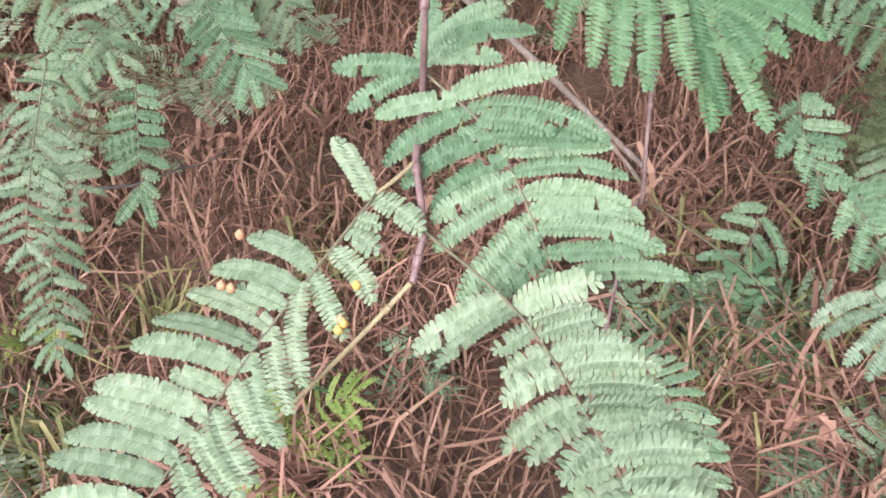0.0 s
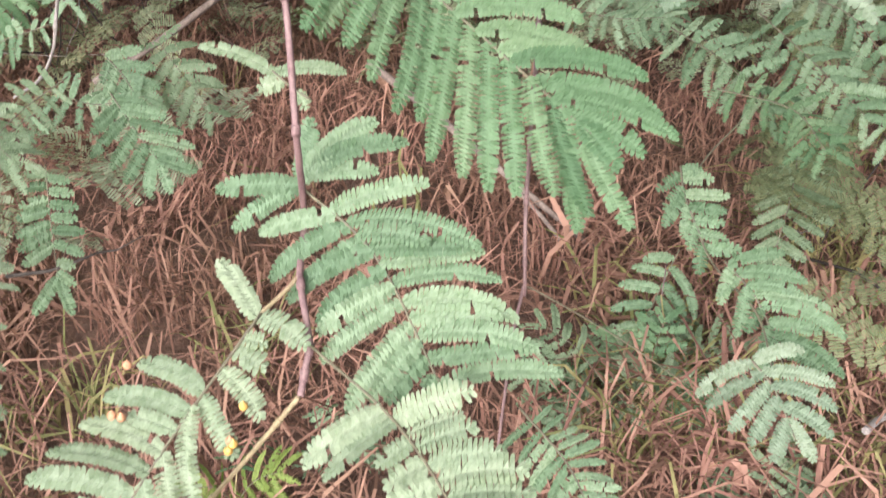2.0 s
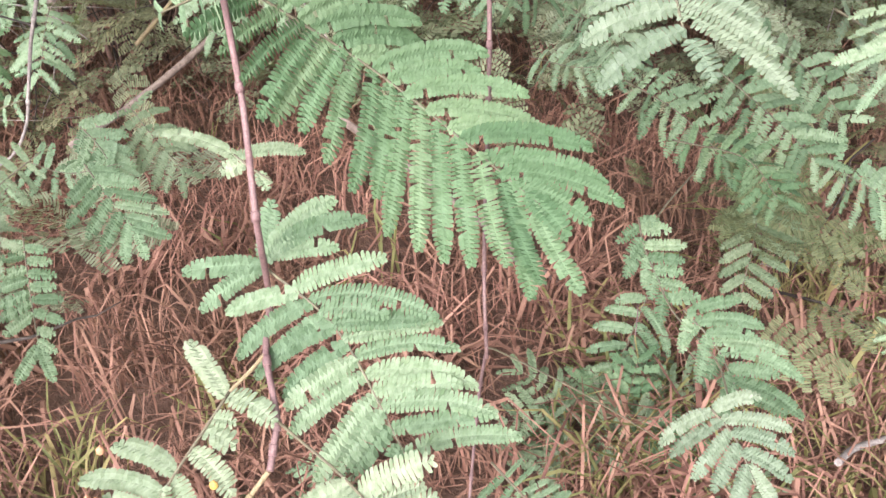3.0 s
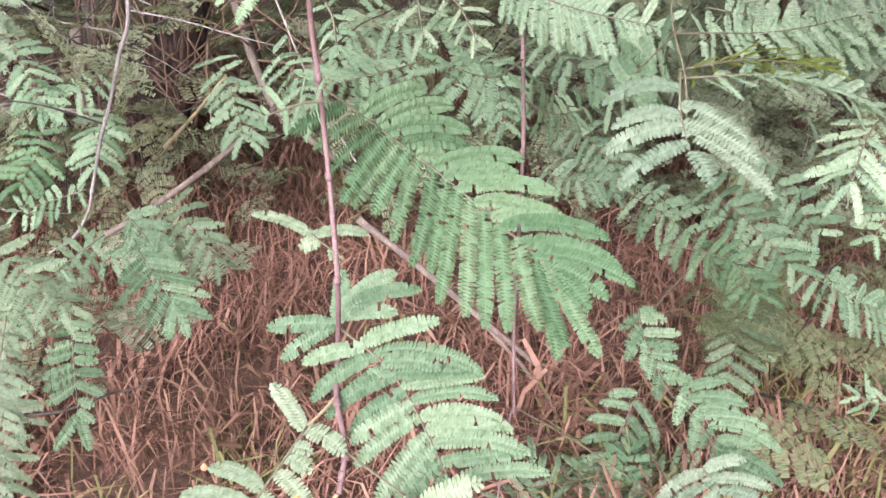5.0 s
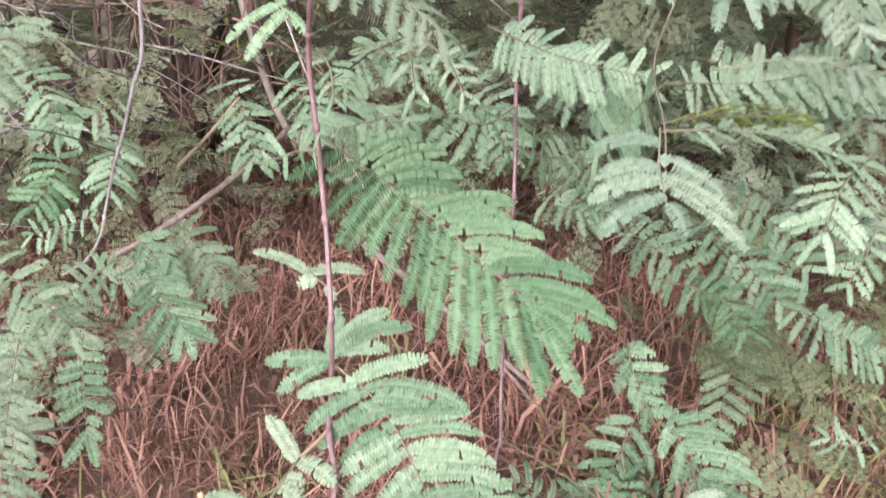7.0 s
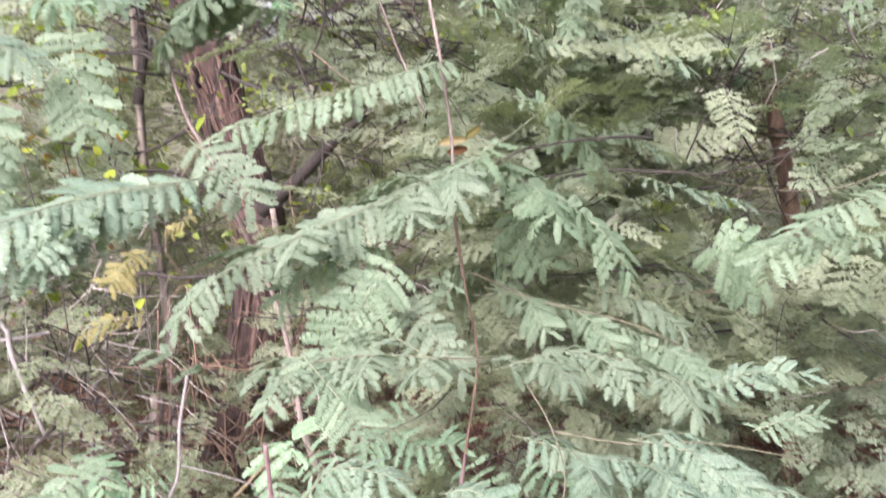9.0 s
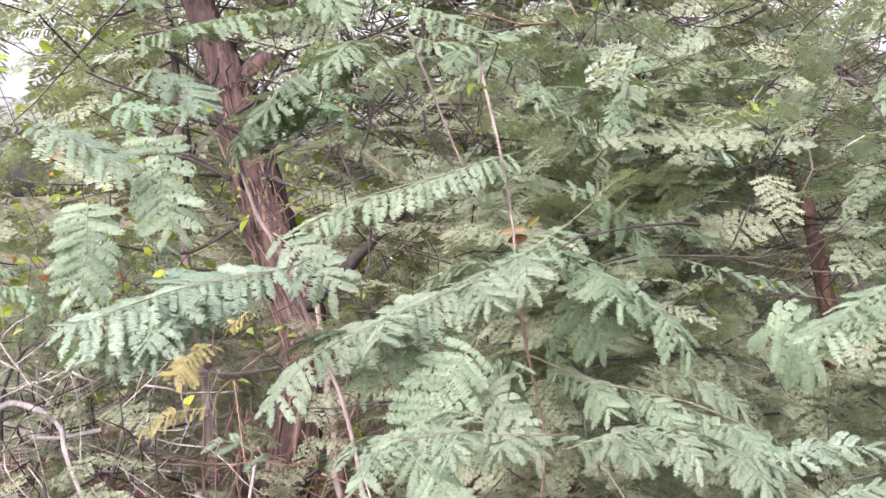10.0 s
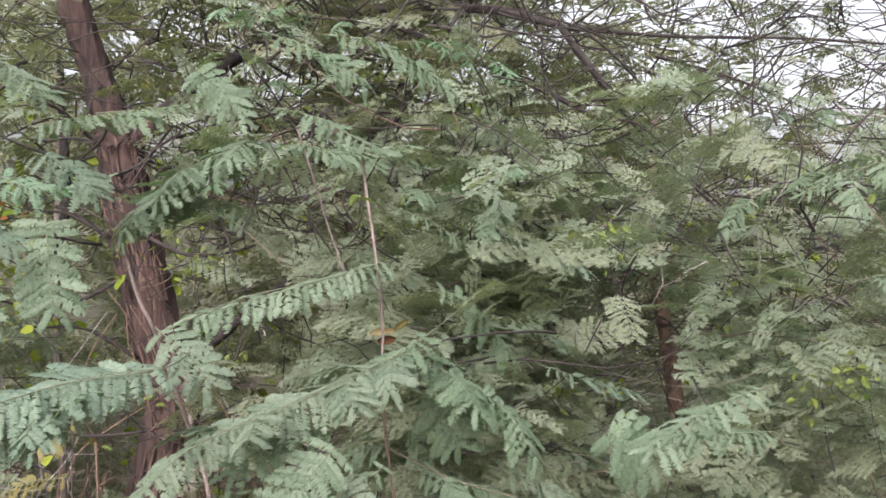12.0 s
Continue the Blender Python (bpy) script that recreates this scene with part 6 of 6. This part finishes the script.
frond(b, (-0.042, 0.678, 1.477), (-0.006, 0.658, 1.442), (0.036, 0.627, 1.404), (0.05, -0.28, 0.96), 12, 0.046, LEAF_GREY, (-10, 25), "broad")
frond(b, (0.122, 0.946, 1.501), (0.106, 0.934, 1.488), (0.082, 0.921, 1.483), (0.02, -0.29, 0.96), 4, 0.032, LEAF_GREY, (-10, 25), "broad")
b = thing("leafy_branch", (0.127, 1.245, 1.461), "spreading bough with layered grey-green fronds", "branch", "leafy branches")
stem(b, [(0.127, 1.245, 1.461), (0.250, 1.182, 1.422), (0.386, 1.160, 1.391), (0.503, 1.115, 1.344)], 0.0016, 0.0009, RACHIS, nodes=3)
frond(b, (0.156, 1.196, 1.443), (0.305, 1.175, 1.408), (0.455, 1.142, 1.352), (-0.01, -0.10, 0.99), 24, 0.058, LEAF_GREY, (0, 28), "broad", droop=0.4)
bough(b, (0.156, 1.196, 1.443), (0.305, 1.175, 1.408), (0.455, 1.142, 1.352), (-0.01, -0.10, 0.99), 6, 0.100, 0.049, LEAF_GREY, 140)
frond(b, (0.308, 1.209, 1.444), (0.409, 1.195, 1.416), (0.470, 1.176, 1.380), (-0.01, -0.10, 0.99), 14, 0.056, LEAF_ASH, (-10, 25), "broad")
frond(b, (0.170, 0.988, 1.364), (0.292, 1.001, 1.388), (0.474, 1.011, 1.334), (-0.01, -0.10, 0.99), 24, 0.057, LEAF_ASH, (0, 28), "broad", droop=0.4)
bough(b, (0.170, 0.988, 1.364), (0.292, 1.001, 1.388), (0.474, 1.011, 1.334), (-0.01, -0.10, 0.99), 6, 0.100, 0.049, LEAF_ASH, 143)
frond(b, (0.469, 1.029, 1.320), (0.542, 1.018, 1.352), (0.616, 1.005, 1.355), (-0.05, -0.21, 0.98), 14, 0.052, LEAF_BLUE, (-10, 25), "broad")
frond(b, (0.406, 1.109, 1.370), (0.455, 1.092, 1.356), (0.500, 1.061, 1.310), (-0.04, -0.22, 0.98), 11, 0.062, LEAF_GREY, (-10, 25), "broad")
b = thing("leafy_branch", (0.884, 1.376, 1.621), "bough with cool green fronds in the thicket", "branch", "leafy branches")
stem(b, [(0.884, 1.376, 1.621), (0.757, 1.410, 1.571), (0.602, 1.549, 1.573), (0.484, 1.643, 1.615)], 0.001, 0.0007, RACHIS, nodes=3)
frond(b, (0.826, 1.218, 1.607), (0.699, 1.183, 1.564), (0.584, 1.137, 1.501), (-0.07, -0.22, 0.97), 16, 0.068, LEAF_GREY, (-10, 25), "broad")
frond(b, (0.804, 1.159, 1.532), (0.733, 1.152, 1.526), (0.625, 1.143, 1.522), (-0.03, -0.10, 0.99), 16, 0.063, LEAF_GREY, (-10, 25), "broad")
frond(b, (0.436, 1.536, 1.591), (0.546, 1.543, 1.559), (0.657, 1.549, 1.532), (-0.02, -0.11, 0.99), 16, 0.054, LEAF_BLUE, (-10, 25), "broad")
frond(b, (0.127, 1.163, 1.650), (0.255, 1.169, 1.603), (0.372, 1.171, 1.520), (-0.01, -0.23, 0.97), 18, 0.079, LEAF_MOSS, (-10, 25), "broad")
bough(b, (0.127, 1.163, 1.650), (0.255, 1.169, 1.603), (0.372, 1.171, 1.520), (-0.01, -0.23, 0.97), 4, 0.100, 0.067, LEAF_MOSS, 152)
frond(b, (0.548, 1.335, 1.494), (0.588, 1.335, 1.463), (0.637, 1.336, 1.430), (-0.19, -0.90, 0.39), 11, 0.086, LEAF_MOSS, (-10, 25), "broad")
frond(b, (0.208, 1.213, 1.581), (0.226, 1.210, 1.533), (0.253, 1.208, 1.484), (-0.02, -0.93, 0.37), 11, 0.067, LEAF_MOSS, (-10, 25), "broad")
frond(b, (0.339, 1.554, 1.863), (0.444, 1.560, 1.838), (0.543, 1.565, 1.793), (-0.03, -0.24, 0.97), 11, 0.058, LEAF_BLUE, (-10, 25), "broad")
frond(b, (0.331, 1.587, 1.688), (0.421, 1.593, 1.667), (0.523, 1.597, 1.623), (-0.01, -0.11, 0.99), 12, 0.057, LEAF_BLUE, (-10, 25), "broad")
frond(b, (0.110, 1.236, 1.907), (0.190, 1.240, 1.880), (0.269, 1.242, 1.830), (0.00, -0.11, 0.99), 15, 0.040, LEAF_GREY, (-10, 25), "broad")
frond(b, (0.287, 1.459, 1.967), (0.329, 1.460, 1.944), (0.339, 1.458, 1.912), (-0.02, -0.32, 0.95), 7, 0.048, LEAF_ASH, (-10, 25), "broad")
frond(b, (-0.071, 1.231, 2.019), (0.023, 1.237, 1.998), (0.138, 1.249, 2.020), (0.02, -0.25, 0.97), 16, 0.052, LEAF_GREY, (-10, 25), "broad")
frond(b, (0.206, 1.431, 1.748), (0.289, 1.435, 1.712), (0.371, 1.432, 1.614), (-0.01, -0.24, 0.97), 14, 0.074, LEAF_MOSS, (-10, 25), "broad")
frond(b, (-0.120, 1.311, 2.085), (-0.043, 1.287, 2.070), (0.076, 1.251, 2.014), (0.03, -0.32, 0.95), 15, 0.061, LEAF_GREY, (-10, 25), "broad")
frond(b, (-0.303, 1.420, 2.146), (-0.257, 1.418, 2.131), (-0.189, 1.414, 2.101), (0.06, -0.32, 0.95), 11, 0.056, LEAF_GREY, (-10, 25), "broad")
frond(b, (-0.173, 1.416, 2.252), (-0.048, 1.410, 2.213), (0.044, 1.405, 2.160), (0.03, -0.33, 0.94), 14, 0.078, LEAF_MOSS, (-10, 25), "broad")
frond(b, (-0.498, 0.927, 2.105), (-0.455, 0.925, 2.081), (-0.408, 0.922, 2.045), (0.12, -0.31, 0.95), 11, 0.059, LEAF_GREY, (-10, 25), "broad")
frond(b, (-0.449, 1.325, 2.061), (-0.311, 1.319, 2.078), (-0.184, 1.314, 2.104), (0.02, -0.11, 0.99), 16, 0.048, LEAF_GREY, (-10, 25), "broad")
frond(b, (-0.067, 1.612, 2.285), (0.081, 1.605, 2.266), (0.220, 1.597, 2.185), (0.01, -0.25, 0.97), 15, 0.086, LEAF_MOSS, (-10, 25), "broad")
b = thing("leafy_branch", (0.253, 0.854, 1.321), "low bough of bluish pale fronds over the grass", "branch", "leafy branches")
stem(b, [(0.253, 0.854, 1.321), (0.349, 0.851, 1.306), (0.452, 0.854, 1.306), (0.602, 0.878, 1.271)], 0.0011, 0.0008, RACHIS, nodes=3)
frond(b, (0.196, 0.833, 1.324), (0.311, 0.826, 1.296), (0.399, 0.826, 1.287), (-0.02, -0.10, 0.99), 19, 0.048, LEAF_BLUE, (0, 28), "broad", droop=0.4)
bough(b, (0.196, 0.833, 1.324), (0.311, 0.826, 1.296), (0.399, 0.826, 1.287), (-0.02, -0.10, 0.99), 4, 0.100, 0.041, LEAF_BLUE, 170)
frond(b, (0.349, 0.853, 1.312), (0.445, 0.830, 1.297), (0.541, 0.786, 1.249), (-0.07, -0.20, 0.98), 20, 0.057, LEAF_BLUE, (0, 28), "broad", droop=0.4)
bough(b, (0.349, 0.853, 1.312), (0.445, 0.830, 1.297), (0.541, 0.786, 1.249), (-0.07, -0.20, 0.98), 5, 0.100, 0.049, LEAF_BLUE, 172)
frond(b, (0.277, 0.666, 1.287), (0.371, 0.635, 1.282), (0.495, 0.603, 1.238), (-0.03, -0.09, 1.00), 23, 0.046, LEAF_ASH, (0, 28), "broad", droop=0.4)
bough(b, (0.277, 0.666, 1.287), (0.371, 0.635, 1.282), (0.495, 0.603, 1.238), (-0.03, -0.09, 1.00), 5, 0.100, 0.039, LEAF_ASH, 174)
frond(b, (0.517, 0.888, 1.310), (0.559, 0.893, 1.324), (0.601, 0.896, 1.331), (-0.08, -0.20, 0.98), 9, 0.042, LEAF_GREY, (-10, 25), "broad")
frond(b, (0.234, 0.545, 1.240), (0.290, 0.519, 1.253), (0.351, 0.496, 1.242), (-0.03, -0.09, 1.00), 15, 0.036, LEAF_ASH, (-10, 25), "broad")
frond(b, (0.395, 0.590, 1.205), (0.439, 0.589, 1.200), (0.496, 0.584, 1.179), (-0.04, -0.09, 1.00), 12, 0.034, LEAF_GREY, (-10, 25), "broad")
frond(b, (0.117, 0.602, 1.342), (0.163, 0.585, 1.350), (0.252, 0.544, 1.303), (-0.02, -0.32, 0.95), 16, 0.052, LEAF_BLUE, (-10, 25), "broad", droop=0.3)
frond(b, (-0.025, 0.568, 1.349), (0.014, 0.559, 1.388), (0.073, 0.541, 1.388), (0.03, -0.32, 0.95), 11, 0.040, LEAF_BLUE, (-10, 25), "broad", droop=0.3)
b = thing("yellowing_twig", (-0.552, 1.641, 1.455), "dry twig with yellowing feathery fronds", "branch", "leafy branches")
stem(b, [(-0.552, 1.641, 1.455), (-0.550, 1.582, 1.367), (-0.543, 1.569, 1.223)], 0.002, 0.0015, TWIG_DARK, nodes=1)
frond(b, (-0.550, 1.639, 1.436), (-0.584, 1.584, 1.416), (-0.611, 1.548, 1.376), (0.11, -0.28, 0.95), 11, 0.054, LEAF_DRY, (-10, 25), "broad")
frond(b, (-0.563, 1.625, 1.296), (-0.643, 1.617, 1.287), (-0.712, 1.608, 1.253), (0.11, -0.27, 0.96), 11, 0.047, LEAF_DRY, (-10, 25), "broad")
frond(b, (-0.494, 1.750, 1.493), (-0.520, 1.746, 1.475), (-0.547, 1.742, 1.457), (0.09, -0.29, 0.95), 7, 0.039, LEAF_DRY, (-10, 25), "broad")
frond(b, (-0.353, 1.238, 1.281), (-0.382, 1.238, 1.313), (-0.422, 1.236, 1.324), (0.09, -0.27, 0.96), 3, 0.060, LEAF_ASH, (-10, 25), "broad")
b = thing("leafy_branch", (-0.038, 1.357, 2.067), "dusty fronds hanging before the fork of the tree", "branch", "leafy branches")
stem(b, [(-0.038, 1.357, 2.067), (-0.201, 1.313, 1.999), (-0.311, 1.297, 1.928), (-0.389, 1.269, 1.846)], 0.0014, 0.0008, RACHIS, nodes=2)
frond(b, (-0.118, 1.310, 2.027), (-0.250, 1.295, 1.972), (-0.389, 1.269, 1.846), (0.02, -0.11, 0.99), 20, 0.079, LEAF_GREY, (-10, 25), "broad", droop=0.4)
bough(b, (-0.118, 1.310, 2.027), (-0.250, 1.295, 1.972), (-0.389, 1.269, 1.846), (0.02, -0.11, 0.99), 5, 0.100, 0.067, LEAF_GREY, 189)
frond(b, (-0.501, 1.126, 2.012), (-0.397, 1.122, 2.035), (-0.274, 1.117, 2.050), (0.05, -0.17, 0.98), 15, 0.057, LEAF_GREY, (-10, 25), "broad", droop=0.4)
frond(b, (-0.162, 1.360, 1.893), (-0.272, 1.365, 1.911), (-0.380, 1.369, 1.884), (0.05, -0.24, 0.97), 14, 0.076, LEAF_MOSS, (-10, 25), "broad", droop=0.4)
frond(b, (-0.245, 1.217, 2.139), (-0.204, 1.215, 2.105), (-0.161, 1.212, 2.056), (0.11, -0.58, 0.81), 10, 0.062, LEAF_GREY, (-10, 25), "broad")
frond(b, (-0.490, 1.125, 1.970), (-0.441, 1.123, 1.953), (-0.383, 1.119, 1.907), (0.13, -0.38, 0.92), 11, 0.062, LEAF_BLUE, (-10, 25), "broad")
